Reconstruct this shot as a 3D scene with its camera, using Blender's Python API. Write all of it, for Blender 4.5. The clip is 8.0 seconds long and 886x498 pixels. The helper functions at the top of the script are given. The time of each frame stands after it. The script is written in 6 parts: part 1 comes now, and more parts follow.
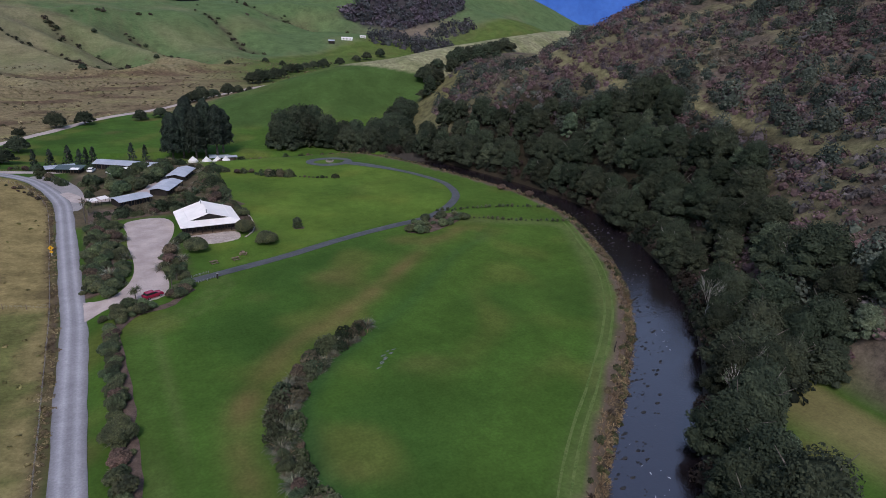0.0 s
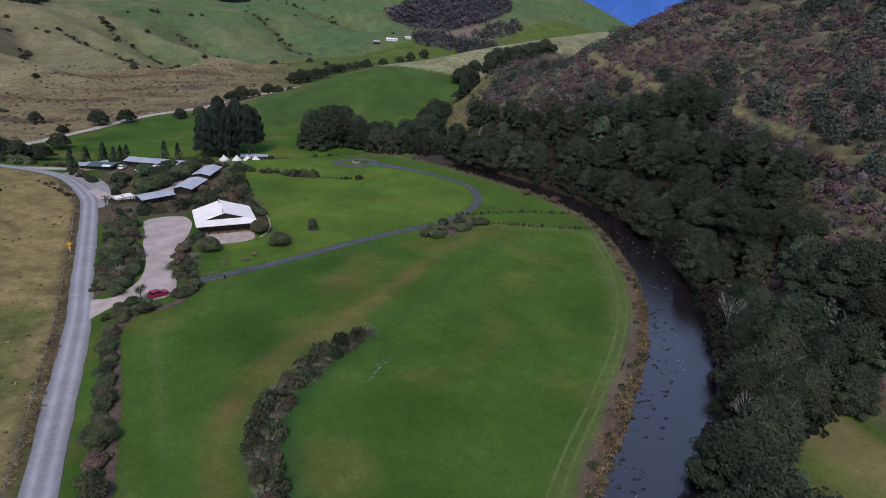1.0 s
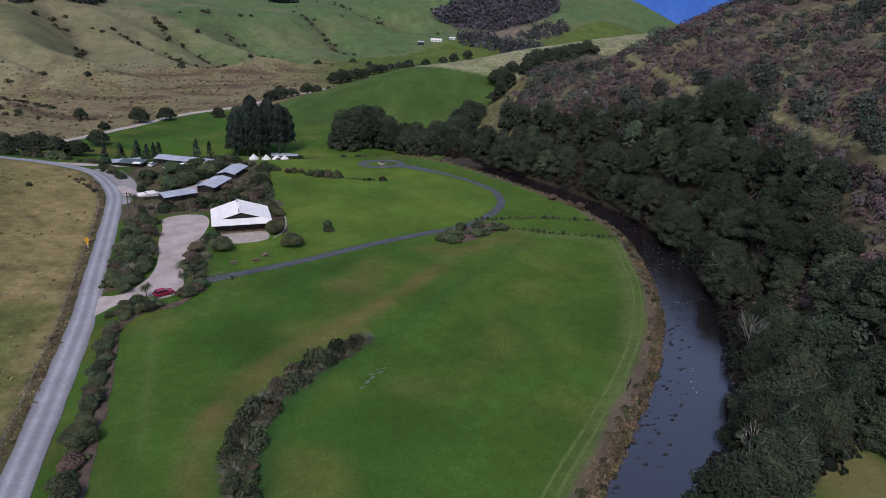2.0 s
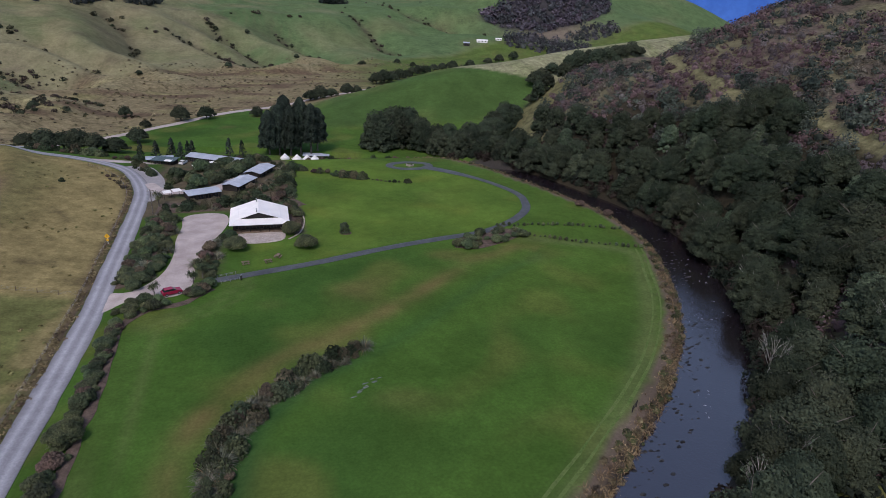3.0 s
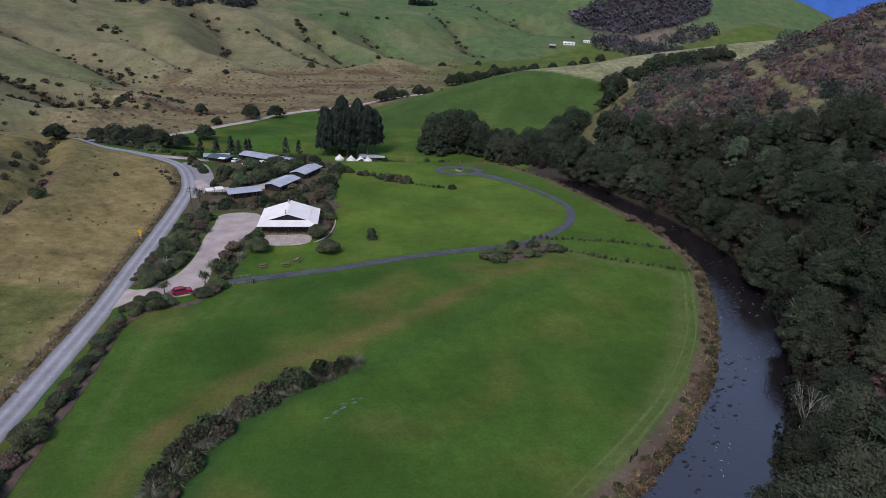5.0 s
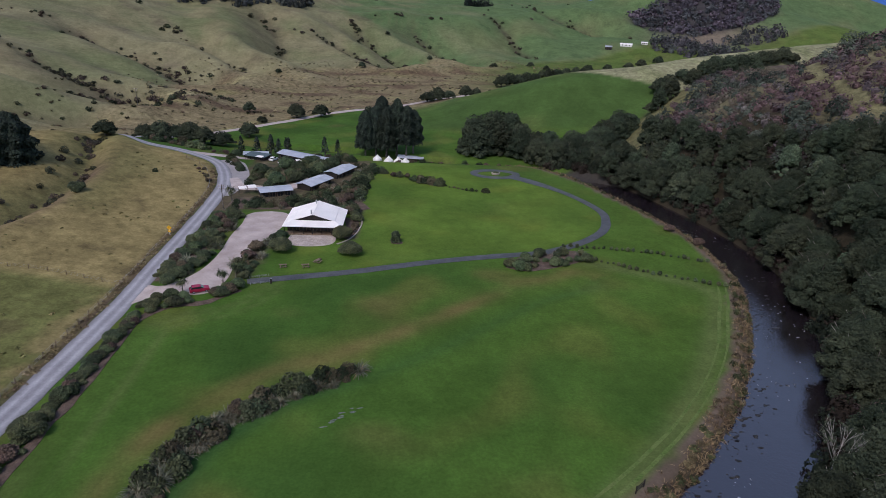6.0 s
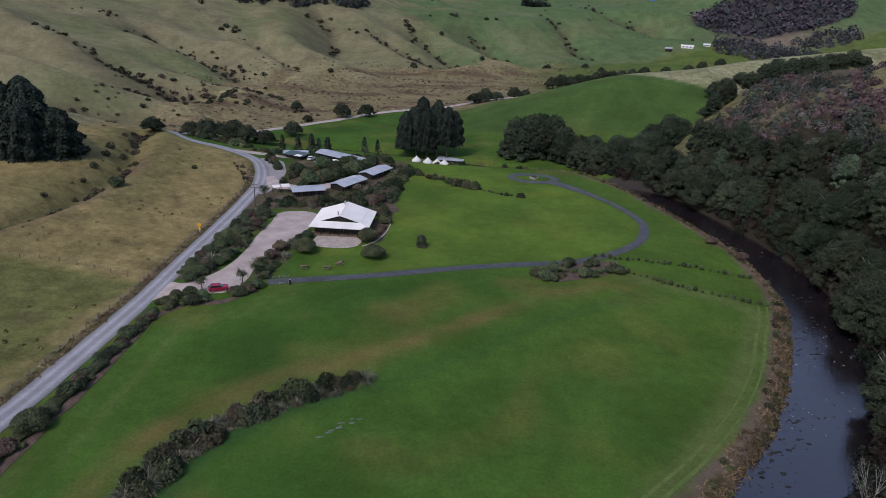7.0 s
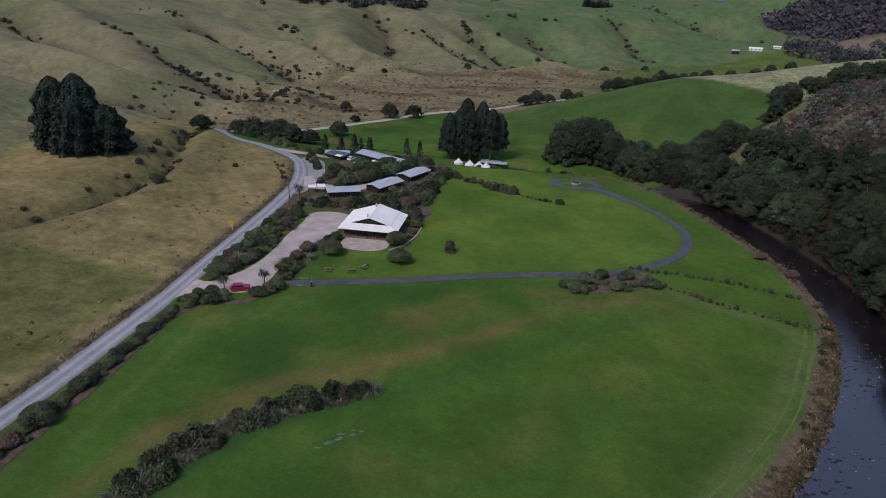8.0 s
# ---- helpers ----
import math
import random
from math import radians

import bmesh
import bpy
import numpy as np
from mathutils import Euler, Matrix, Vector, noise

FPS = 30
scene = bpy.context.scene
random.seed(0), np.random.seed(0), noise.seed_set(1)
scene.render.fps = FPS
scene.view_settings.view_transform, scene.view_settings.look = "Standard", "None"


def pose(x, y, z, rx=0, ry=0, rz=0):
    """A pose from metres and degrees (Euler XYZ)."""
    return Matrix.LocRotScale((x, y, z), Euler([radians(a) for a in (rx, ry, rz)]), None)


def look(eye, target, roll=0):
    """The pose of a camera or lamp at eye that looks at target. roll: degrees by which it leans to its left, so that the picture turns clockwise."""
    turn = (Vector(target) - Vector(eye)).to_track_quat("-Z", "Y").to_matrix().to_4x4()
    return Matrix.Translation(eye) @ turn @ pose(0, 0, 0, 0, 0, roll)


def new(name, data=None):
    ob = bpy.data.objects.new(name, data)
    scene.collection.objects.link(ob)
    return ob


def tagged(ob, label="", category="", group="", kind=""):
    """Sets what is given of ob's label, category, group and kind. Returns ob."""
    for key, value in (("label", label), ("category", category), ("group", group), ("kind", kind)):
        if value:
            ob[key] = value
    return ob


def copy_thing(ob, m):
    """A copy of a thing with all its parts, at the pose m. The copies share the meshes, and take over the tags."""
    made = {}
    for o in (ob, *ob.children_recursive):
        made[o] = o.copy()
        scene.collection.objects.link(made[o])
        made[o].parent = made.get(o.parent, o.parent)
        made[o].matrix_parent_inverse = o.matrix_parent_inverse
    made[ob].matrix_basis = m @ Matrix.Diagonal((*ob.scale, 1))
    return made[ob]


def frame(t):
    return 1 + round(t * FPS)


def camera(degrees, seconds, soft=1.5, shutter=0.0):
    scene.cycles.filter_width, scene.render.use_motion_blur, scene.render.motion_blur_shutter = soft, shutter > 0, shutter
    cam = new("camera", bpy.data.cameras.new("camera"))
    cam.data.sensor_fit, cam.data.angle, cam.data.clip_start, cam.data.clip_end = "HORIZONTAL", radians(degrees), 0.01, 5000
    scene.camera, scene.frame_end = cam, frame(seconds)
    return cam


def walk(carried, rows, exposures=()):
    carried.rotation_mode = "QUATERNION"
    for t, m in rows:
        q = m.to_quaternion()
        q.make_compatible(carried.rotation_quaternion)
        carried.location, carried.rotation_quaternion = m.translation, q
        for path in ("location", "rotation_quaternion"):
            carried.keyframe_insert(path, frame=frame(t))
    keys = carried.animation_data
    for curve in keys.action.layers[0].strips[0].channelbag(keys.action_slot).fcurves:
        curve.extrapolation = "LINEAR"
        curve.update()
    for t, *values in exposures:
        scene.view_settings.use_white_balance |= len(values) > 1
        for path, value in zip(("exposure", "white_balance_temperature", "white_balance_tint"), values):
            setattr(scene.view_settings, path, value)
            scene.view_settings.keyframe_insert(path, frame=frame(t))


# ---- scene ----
cam = camera(70.5, 8.0, soft=0.7)
METRES, EYE, TILT, LEAN, TURN = 69.28, 60.0, 0.0, 0.0, -30.0
ROWS = [
    (0.0, 0.0, 0.0, 0.0, 1.14, -21.0, -2.97),
    (0.5, 0.0589, 0.032, 0.0014, 3.32, -21.07, -2.95),
    (1.0, 0.1161, 0.0662, 0.0027, 5.54, -21.14, -2.92),
    (1.5, 0.171, 0.1025, 0.004, 7.7, -21.22, -2.91),
    (3.0, 0.3247, 0.222, 0.0064, 14.39, -21.44, -2.82),
    (3.5, 0.3721, 0.2654, 0.0073, 16.58, -21.51, -2.76),
    (4.0, 0.4171, 0.3101, 0.008, 18.59, -21.58, -2.72),
    (4.5, 0.46, 0.3561, 0.0085, 20.5, -21.62, -2.69),
    (6.0, 0.5705, 0.5012, 0.0089, 27.85, -21.85, -2.61),
    (6.5, 0.6006, 0.5517, 0.0092, 30.4, -21.95, -2.6),
    (7.0, 0.6273, 0.6036, 0.0096, 33.03, -22.04, -2.56),
    (7.5, 0.6512, 0.6566, 0.0096, 35.72, -22.13, -2.49),
    (8.0, 0.6718, 0.7101, 0.0097, 38.42, -22.21, -2.46),
]
EXPOSURE, KELVIN, TINT = 0.1, 6400, 16
walk(cam, [(t, pose(0, 0, EYE, TILT, LEAN, TURN) @ pose(METRES * x, METRES * y, METRES * z, 90 + pitch, roll, yaw)) for t, x, y, z, yaw, pitch, roll in ROWS],
     exposures=[(0.0, EXPOSURE, KELVIN, TINT), (6.0, EXPOSURE, KELVIN, TINT), (8.0, EXPOSURE - 0.22, KELVIN, TINT)])

# ---- world and sun: a dull, overcast day ----
SUN_ELEVATION, SUN_ROTATION = radians(50), radians(215)
world = bpy.data.worlds.new("sky")
scene.world = world
world.use_nodes = True
wn = world.node_tree.nodes
sky = wn.new("ShaderNodeTexSky")
sky.sky_type = "NISHITA"
sky.sun_disc = False
sky.sun_elevation, sky.sun_rotation = SUN_ELEVATION, SUN_ROTATION
sky.air_density, sky.dust_density, sky.ozone_density = 1.0, 1.6, 1.3
world.node_tree.links.new(sky.outputs[0], wn["Background"].inputs[0])
wn["Background"].inputs[1].default_value = 0.15
sun = new("sun", bpy.data.lights.new("sun", "SUN"))
sun.data.energy, sun.data.angle, sun.data.color = 1.5, radians(14), (1.0, 0.93, 0.89)
# the sky's rotation runs clockwise from +y
sun_from = Vector((math.sin(SUN_ROTATION) * math.cos(SUN_ELEVATION), math.cos(SUN_ROTATION) * math.cos(SUN_ELEVATION), math.sin(SUN_ELEVATION)))
sun.matrix_world = look(sun_from * 300, (0, 0, 0))

# ---- materials ----
rng = np.random.default_rng(7)


def material(name, dark, light, scale=0.5, fine=6.0, rough=0.9, bump=0.25, vary=0.0, metal=0.0, spec=0.25, attribute="", mottle=0.22, contrast=0.35, translucent=0.0, bump_distance=0.08, island=0.0, growth=0.0):
    """Two colours mixed by a broad noise, broken by a fine one; vary: how far each object differs; attribute: a colour layer that tints it."""
    m = bpy.data.materials.new(name)
    m.use_nodes = True
    nt = m.node_tree
    n, link = nt.nodes, nt.links.new
    b = n["Principled BSDF"]
    b.inputs["Roughness"].default_value, b.inputs["Metallic"].default_value = rough, metal
    b.inputs["Specular IOR Level"].default_value = spec
    geo = n.new("ShaderNodeNewGeometry")

    def noise_at(s, detail=4.0, r=0.6):
        t = n.new("ShaderNodeTexNoise")
        t.inputs["Scale"].default_value, t.inputs["Detail"].default_value, t.inputs["Roughness"].default_value = s, detail, r
        link(geo.outputs["Position"], t.inputs["Vector"])
        return t.outputs["Fac"]

    broad, small = noise_at(scale), noise_at(fine, 5.0, 0.65)
    ramp = n.new("ShaderNodeMapRange")
    ramp.inputs["From Min"].default_value, ramp.inputs["From Max"].default_value = 0.35, 0.65
    link(broad, ramp.inputs["Value"])
    mix = n.new("ShaderNodeMix")
    mix.data_type = "RGBA"
    mix.inputs["A"].default_value, mix.inputs["B"].default_value = (*dark, 1), (*light, 1)
    link(ramp.outputs["Result"], mix.inputs["Factor"])
    colour = mix.outputs["Result"]
    if attribute:
        mid = noise_at(0.45, 3.0)
        mm = n.new("ShaderNodeMapRange")
        mm.inputs["From Min"].default_value, mm.inputs["From Max"].default_value = 0.3, 0.7
        mm.inputs["To Min"].default_value, mm.inputs["To Max"].default_value = 1 - mottle, 1 + mottle
        link(mid, mm.inputs["Value"])
        mh = n.new("ShaderNodeHueSaturation")
        link(colour, mh.inputs["Color"])
        link(mm.outputs["Result"], mh.inputs["Value"])
        colour = mh.outputs["Color"]
        at = n.new("ShaderNodeAttribute")
        at.attribute_name = attribute
        mul = n.new("ShaderNodeMix")
        mul.data_type, mul.blend_type = "RGBA", "MULTIPLY"
        mul.inputs["Factor"].default_value = 1.0
        link(colour, mul.inputs["A"])
        link(at.outputs["Color"], mul.inputs["B"])
        colour = mul.outputs["Result"]
        if growth:
            # rough growth: the colour layer's alpha says how coarse the pasture is
            clumps = noise_at(0.3, 8.0, 0.78)
            span = n.new("ShaderNodeMath")
            span.operation, span.inputs[1].default_value = "SUBTRACT", 0.5
            link(clumps, span.inputs[0])
            amount = n.new("ShaderNodeMath")
            amount.operation, amount.inputs[1].default_value = "MULTIPLY", growth
            link(at.outputs["Alpha"], amount.inputs[0])
            bright = n.new("ShaderNodeMath")
            bright.operation, bright.inputs[2].default_value = "MULTIPLY_ADD", 1.0
            link(span.outputs[0], bright.inputs[0])
            link(amount.outputs[0], bright.inputs[1])
            gh = n.new("ShaderNodeHueSaturation")
            link(colour, gh.inputs["Color"])
            link(bright.outputs[0], gh.inputs["Value"])
            colour = gh.outputs["Color"]
    value = n.new("ShaderNodeMapRange")
    value.inputs["From Min"].default_value, value.inputs["From Max"].default_value = 0.3, 0.7
    value.inputs["To Min"].default_value, value.inputs["To Max"].default_value = 1 - contrast, 1 + contrast
    link(small, value.inputs["Value"])
    hsv = n.new("ShaderNodeHueSaturation")
    link(colour, hsv.inputs["Color"])
    link(value.outputs["Result"], hsv.inputs["Value"])
    out = hsv.outputs["Color"]
    if island:
        h3, v3 = n.new("ShaderNodeHueSaturation"), n.new("ShaderNodeMapRange")
        v3.inputs["To Min"].default_value, v3.inputs["To Max"].default_value = 1 - island, 1 + island
        link(geo.outputs["Random Per Island"], v3.inputs["Value"])
        link(v3.outputs["Result"], h3.inputs["Value"])
        link(out, h3.inputs["Color"])
        out = h3.outputs["Color"]
    if vary:
        info = n.new("ShaderNodeObjectInfo")
        h2 = n.new("ShaderNodeHueSaturation")
        v2, u2 = n.new("ShaderNodeMapRange"), n.new("ShaderNodeMapRange")
        v2.inputs["To Min"].default_value, v2.inputs["To Max"].default_value = 1 - vary, 1 + vary
        u2.inputs["To Min"].default_value, u2.inputs["To Max"].default_value = 0.5 - 0.15 * vary, 0.5 + 0.05 * vary
        wide = n.new("ShaderNodeMath")
        wide.operation, wide.inputs[1].default_value = "MULTIPLY", 7.13
        frac = n.new("ShaderNodeMath")
        frac.operation = "FRACT"
        link(info.outputs["Random"], wide.inputs[0])
        link(wide.outputs[0], frac.inputs[0])
        link(info.outputs["Random"], v2.inputs["Value"])
        link(frac.outputs[0], u2.inputs["Value"])
        link(v2.outputs["Result"], h2.inputs["Value"])
        link(u2.outputs["Result"], h2.inputs["Hue"])
        link(out, h2.inputs["Color"])
        out = h2.outputs["Color"]
    link(out, b.inputs["Base Color"])
    if translucent:
        tr = n.new("ShaderNodeBsdfTranslucent")
        add = n.new("ShaderNodeMixShader")
        add.inputs[0].default_value = translucent
        link(out, tr.inputs["Color"])
        link(b.outputs[0], add.inputs[1])
        link(tr.outputs[0], add.inputs[2])
        link(add.outputs[0], n["Material Output"].inputs["Surface"])
    if bump:
        bp = n.new("ShaderNodeBump")
        bp.inputs["Strength"].default_value, bp.inputs["Distance"].default_value = bump, bump_distance
        link(small, bp.inputs["Height"])
        link(bp.outputs[0], b.inputs["Normal"])
    return m


GROUND = material("ground", (0.84, 0.84, 0.84), (1.14, 1.14, 1.14), 0.07, 1.9, 0.95, 0.14, attribute="cover", mottle=0.10, contrast=0.17, spec=0.05, bump_distance=0.3, growth=3.2)
GRAVEL = material("gravel", (0.30, 0.295, 0.315), (0.35, 0.345, 0.365), 0.12, 3.0, 0.9, 0.4, contrast=0.16, mottle=0.08, attribute="cover")
PALE_GRAVEL = material("pale_gravel", (0.36, 0.30, 0.275), (0.50, 0.425, 0.395), 0.2, 4.0, 0.9, 0.4, contrast=0.15)
GRAVEL_YARD = material("yard_gravel", (0.27, 0.255, 0.255), (0.33, 0.31, 0.305), 0.2, 4.0, 0.9, 0.4, contrast=0.18)
ASPHALT = material("asphalt", (0.055, 0.058, 0.062), (0.095, 0.098, 0.105), 0.3, 6.0, 0.6, 0.2, contrast=0.2)
BARE_EARTH = material("bare_earth", (0.075, 0.054, 0.042), (0.135, 0.097, 0.075), 0.6, 5.0, 0.95, 0.5)
BEECH = material("beech_leaves", (0.027, 0.038, 0.025), (0.057, 0.073, 0.045), 0.3, 2.5, 0.85, 0.0, vary=0.3, contrast=0.2, translucent=0.14, island=0.2, spec=0.06)
LIGHT_BEECH = material("pale_beech_leaves", (0.06, 0.085, 0.055), (0.12, 0.155, 0.095), 0.3, 2.5, 0.85, 0.0, vary=0.3, contrast=0.35, translucent=0.15, island=0.32, spec=0.06)
SCRUB = material("scrub_leaves", (0.7, 0.7, 0.7), (1.25, 1.25, 1.25), 0.12, 2.0, 0.9, 0.0, spec=0.05, attribute="cover", contrast=0.28, translucent=0.1, island=0.32)
CONIFER = material("conifer_needles", (0.012, 0.02, 0.015), (0.026, 0.04, 0.026), 0.5, 3.0, 0.75, 0.0, vary=0.25, contrast=0.4, island=0.5)
GARDEN = material("garden_leaves", (0.034, 0.053, 0.028), (0.088, 0.115, 0.052), 0.35, 3.0, 0.7, 0.0, vary=0.42, contrast=0.3, translucent=0.12, island=0.36)
DRY_TREE = material("russet_leaves", (0.06, 0.047, 0.034), (0.11, 0.085, 0.055), 0.4, 3.0, 0.8, 0.0, vary=0.3, contrast=0.35, island=0.5)
FLAX = material("flax_blades", (0.05, 0.062, 0.036), (0.21, 0.215, 0.15), 0.6, 4.0, 0.5, 0.0, vary=0.3, contrast=0.35, island=0.5)
STRAW = material("straw_grass", (0.12, 0.082, 0.05), (0.27, 0.2, 0.11), 0.15, 2.5, 0.9, 0.0, contrast=0.45, translucent=0.1, island=0.5)
BARK = material("bark", (0.07, 0.06, 0.05), (0.16, 0.145, 0.125), 1.5, 8.0, 0.9, 0.4)
PALE_BARK = material("pale_bark", (0.22, 0.21, 0.19), (0.4, 0.38, 0.35), 1.5, 8.0, 0.9, 0.3)
WHITE_ROOF = material("white_roof", (0.80, 0.77, 0.745), (0.88, 0.845, 0.815), 0.3, 3.0, 0.45, 0.0, contrast=0.04)
GREY_ROOF = material("grey_roof", (0.34, 0.37, 0.43), (0.44, 0.47, 0.53), 0.3, 3.0, 0.4, 0.0, contrast=0.06)
DARK_TIMBER = material("dark_timber", (0.016, 0.014, 0.013), (0.035, 0.029, 0.026), 1.0, 8.0, 0.75, 0.2)
TIMBER = material("weathered_timber", (0.13, 0.09, 0.06), (0.24, 0.18, 0.13), 1.0, 8.0, 0.8, 0.2)
PALE_STONE = material("pale_paving", (0.34, 0.29, 0.255), (0.48, 0.41, 0.365), 0.5, 4.0, 0.85, 0.2)
TEAL = material("teal_paint", (0.07, 0.10, 0.105), (0.10, 0.14, 0.145), 0.5, 5.0, 0.6, 0.0)
CANVAS = material("cream_canvas", (0.68, 0.66, 0.62), (0.78, 0.77, 0.74), 0.8, 5.0, 0.8, 0.1, contrast=0.05)
ROCK = material("wet_rock", (0.015, 0.015, 0.016), (0.045, 0.045, 0.045), 1.0, 6.0, 0.5, 0.5)
RED_PAINT = material("red_paint", (0.30, 0.015, 0.05), (0.34, 0.022, 0.06), 1.0, 4.0, 0.25, 0.0, contrast=0.05, spec=0.5)
RUBBER = material("rubber", (0.02, 0.02, 0.02), (0.03, 0.03, 0.03), 2.0, 9.0, 0.8, 0.0)
YELLOW = material("yellow_paint", (0.75, 0.4, 0.02), (0.8, 0.45, 0.03), 1.0, 6.0, 0.5, 0.0, contrast=0.05)
STEEL = material("galvanised_steel", (0.3, 0.31, 0.32), (0.4, 0.41, 0.42), 1.0, 6.0, 0.45, 0.0, metal=0.6)
WHITE_PAINT = material("white_paint", (0.68, 0.68, 0.66), (0.78, 0.78, 0.76), 1.0, 5.0, 0.6, 0.0, contrast=0.05)
FOAM = material("white_water", (0.36, 0.37, 0.41), (0.6, 0.61, 0.65), 1.0, 5.0, 0.5, 0.3)
# the blue is aerial haze painted into the mountain's base colour
DISTANCE = material("haze_blue_mountain", (0.045, 0.12, 0.38), (0.06, 0.15, 0.45), 0.004, 0.02, 1.0, 0.0, contrast=0.1, spec=0.0)


def glass_material():
    m = bpy.data.materials.new("window_glass")
    m.use_nodes = True
    b = m.node_tree.nodes["Principled BSDF"]
    b.inputs["Base Color"].default_value = (0.02, 0.025, 0.03, 1)
    b.inputs["Roughness"].default_value = 0.05
    b.inputs["Specular IOR Level"].default_value = 0.6
    return m


def water_material():
    m = bpy.data.materials.new("river_water")
    m.use_nodes = True
    nt = m.node_tree
    n, link = nt.nodes, nt.links.new
    b = n["Principled BSDF"]
    b.inputs["Base Color"].default_value = (0.014, 0.011, 0.014, 1)
    b.inputs["IOR"].default_value = 2.1
    b.inputs["Roughness"].default_value = 0.07
    b.inputs["Specular IOR Level"].default_value = 1.0
    b.inputs["Specular Tint"].default_value = (1.0, 0.86, 0.82, 1)
    geo = n.new("ShaderNodeNewGeometry")
    big, fine = n.new("ShaderNodeTexNoise"), n.new("ShaderNodeTexNoise")
    big.inputs["Scale"].default_value, fine.inputs["Scale"].default_value = 0.35, 2.2
    big.inputs["Detail"].default_value = fine.inputs["Detail"].default_value = 3.0
    add = n.new("ShaderNodeMath")
    add.operation = "ADD"
    for t in (big, fine):
        link(geo.outputs["Position"], t.inputs["Vector"])
    link(big.outputs["Fac"], add.inputs[0])
    link(fine.outputs["Fac"], add.inputs[1])
    bp = n.new("ShaderNodeBump")
    bp.inputs["Strength"].default_value, bp.inputs["Distance"].default_value = 0.42, 0.1
    link(add.outputs[0], bp.inputs["Height"])
    link(bp.outputs[0], b.inputs["Normal"])
    return m


MOWN = material("mown_grass", (0.085, 0.135, 0.036), (0.125, 0.165, 0.055), 0.4, 3.0, 0.95, 0.3, contrast=0.3, spec=0.05)
SILVER_WATER = material("silver_puddle", (0.09, 0.115, 0.06), (0.17, 0.185, 0.14), 2.5, 4.0, 0.12, 0.0, contrast=0.3, spec=1.0)
GLASS, WATER = glass_material(), water_material()

# ---- lie of the land ----
def smooth(points, step=4.0):
    """A Catmull-Rom line through the points, resampled at even steps."""
    p = np.array(points, float)
    p = np.vstack([2 * p[0] - p[1], p, 2 * p[-1] - p[-2]])
    out = []
    for a, b, c, d in zip(p, p[1:], p[2:], p[3:]):
        k = max(2, int(np.linalg.norm(c - b) / step))
        for u in np.arange(k) / k:
            out.append(0.5 * (2 * b + (c - a) * u + (2 * a - 5 * b + 4 * c - d) * u * u + (3 * b - a - 3 * c + d) * u ** 3))
    out.append(p[-2])
    return np.array(out)


def to_line(x, y, line):
    """The distance from a line (positive on its left) and the length along it."""
    best, side, along = np.full(x.shape, 1e18), np.zeros(x.shape), np.zeros(x.shape)
    run = 0.0
    for (ax, ay), (bx, by) in zip(line.tolist(), line[1:].tolist()):
        dx, dy = bx - ax, by - ay
        ll = dx * dx + dy * dy
        u = np.clip(((x - ax) * dx + (y - ay) * dy) / ll, 0, 1)
        d2 = (x - ax - u * dx) ** 2 + (y - ay - u * dy) ** 2
        near = d2 < best
        best = np.where(near, d2, best)
        side = np.where(near, np.sign(dx * (y - ay) - dy * (x - ax)), side)
        along = np.where(near, run + u * math.sqrt(ll), along)
        run += math.sqrt(ll)
    return np.sqrt(best) * side, along


def step(a, b, v):
    u = np.clip((v - a) / (b - a), 0, 1)
    return u * u * (3 - 2 * u)


def waves(x, y, size, seed=0.0):
    """A soft, uneven swell of about -1 to 1 with folds of that size."""
    k, v = 2 * math.pi / size, 0.0
    for i in range(6):
        a = seed * 1.7 + i * 2.4
        f = k * (0.6 + 0.27 * i)
        v = v + np.sin(f * (x * math.cos(a) + y * math.sin(a)) + seed * 5 + i * 1.9 + 1.3 * np.sin(0.37 * f * (x * math.sin(a) - y * math.cos(a)) + i)) / (1 + 0.45 * i)
    return v / 2.6


RIVER = smooth([(-60, -160), (-15, -75), (22, -8), (42, 20), (61.5, 42.5), (81.5, 59.5), (99, 75), (112.5, 90), (124, 107), (134.5, 129), (140, 145), (141.5, 162), (140.6, 177), (136.5, 196), (124, 233), (110, 254), (92, 270), (58, 285), (15, 296), (-25, 300), (-42, 298), (-54, 294)])
_t = np.gradient(RIVER, axis=0)
_t /= np.linalg.norm(_t, axis=1)[:, None]
RIVER = RIVER + np.stack([-_t[:, 1], _t[:, 0]], 1) * 1.3
WEST_FOOT = smooth([(-60, -200), (-75, 20), (-88, 130), (-104, 205), (-98, 270), (-104, 330), (-112, 400), (-112, 460), (-100, 515), (-86, 556), (-50, 596), (0, 634), (40, 672), (112, 722), (180, 760), (250, 800), (330, 850), (460, 890), (700, 980), (1200, 1100)], 12)
# crest of the long green ridge that runs up from the plain to the east hill: x, y, height
RIDGE = smooth([(20, 412, -9), (50, 407, -7), (79, 403, 1), (112, 400, 11), (144, 396, 20), (185, 398, 25), (232, 410, 32), (290, 438, 37), (350, 472, 41), (430, 520, 44), (560, 600, 38)], 8)
EAST_FOOT = smooth([(180, -260), (150, -60), (124, 5), (112, 38), (118, 64), (131, 92), (143, 116), (150, 140), (153, 165), (150, 190), (144, 215), (138, 245), (138, 275), (146, 302), (166, 332), (202, 362), (255, 396), (340, 430), (480, 470), (760, 520)], 8)
BENCH = smooth([(222, 300), (205, 262), (194, 230), (191, 190), (188, 150), (180, 120), (170, 97), (168, 60)])


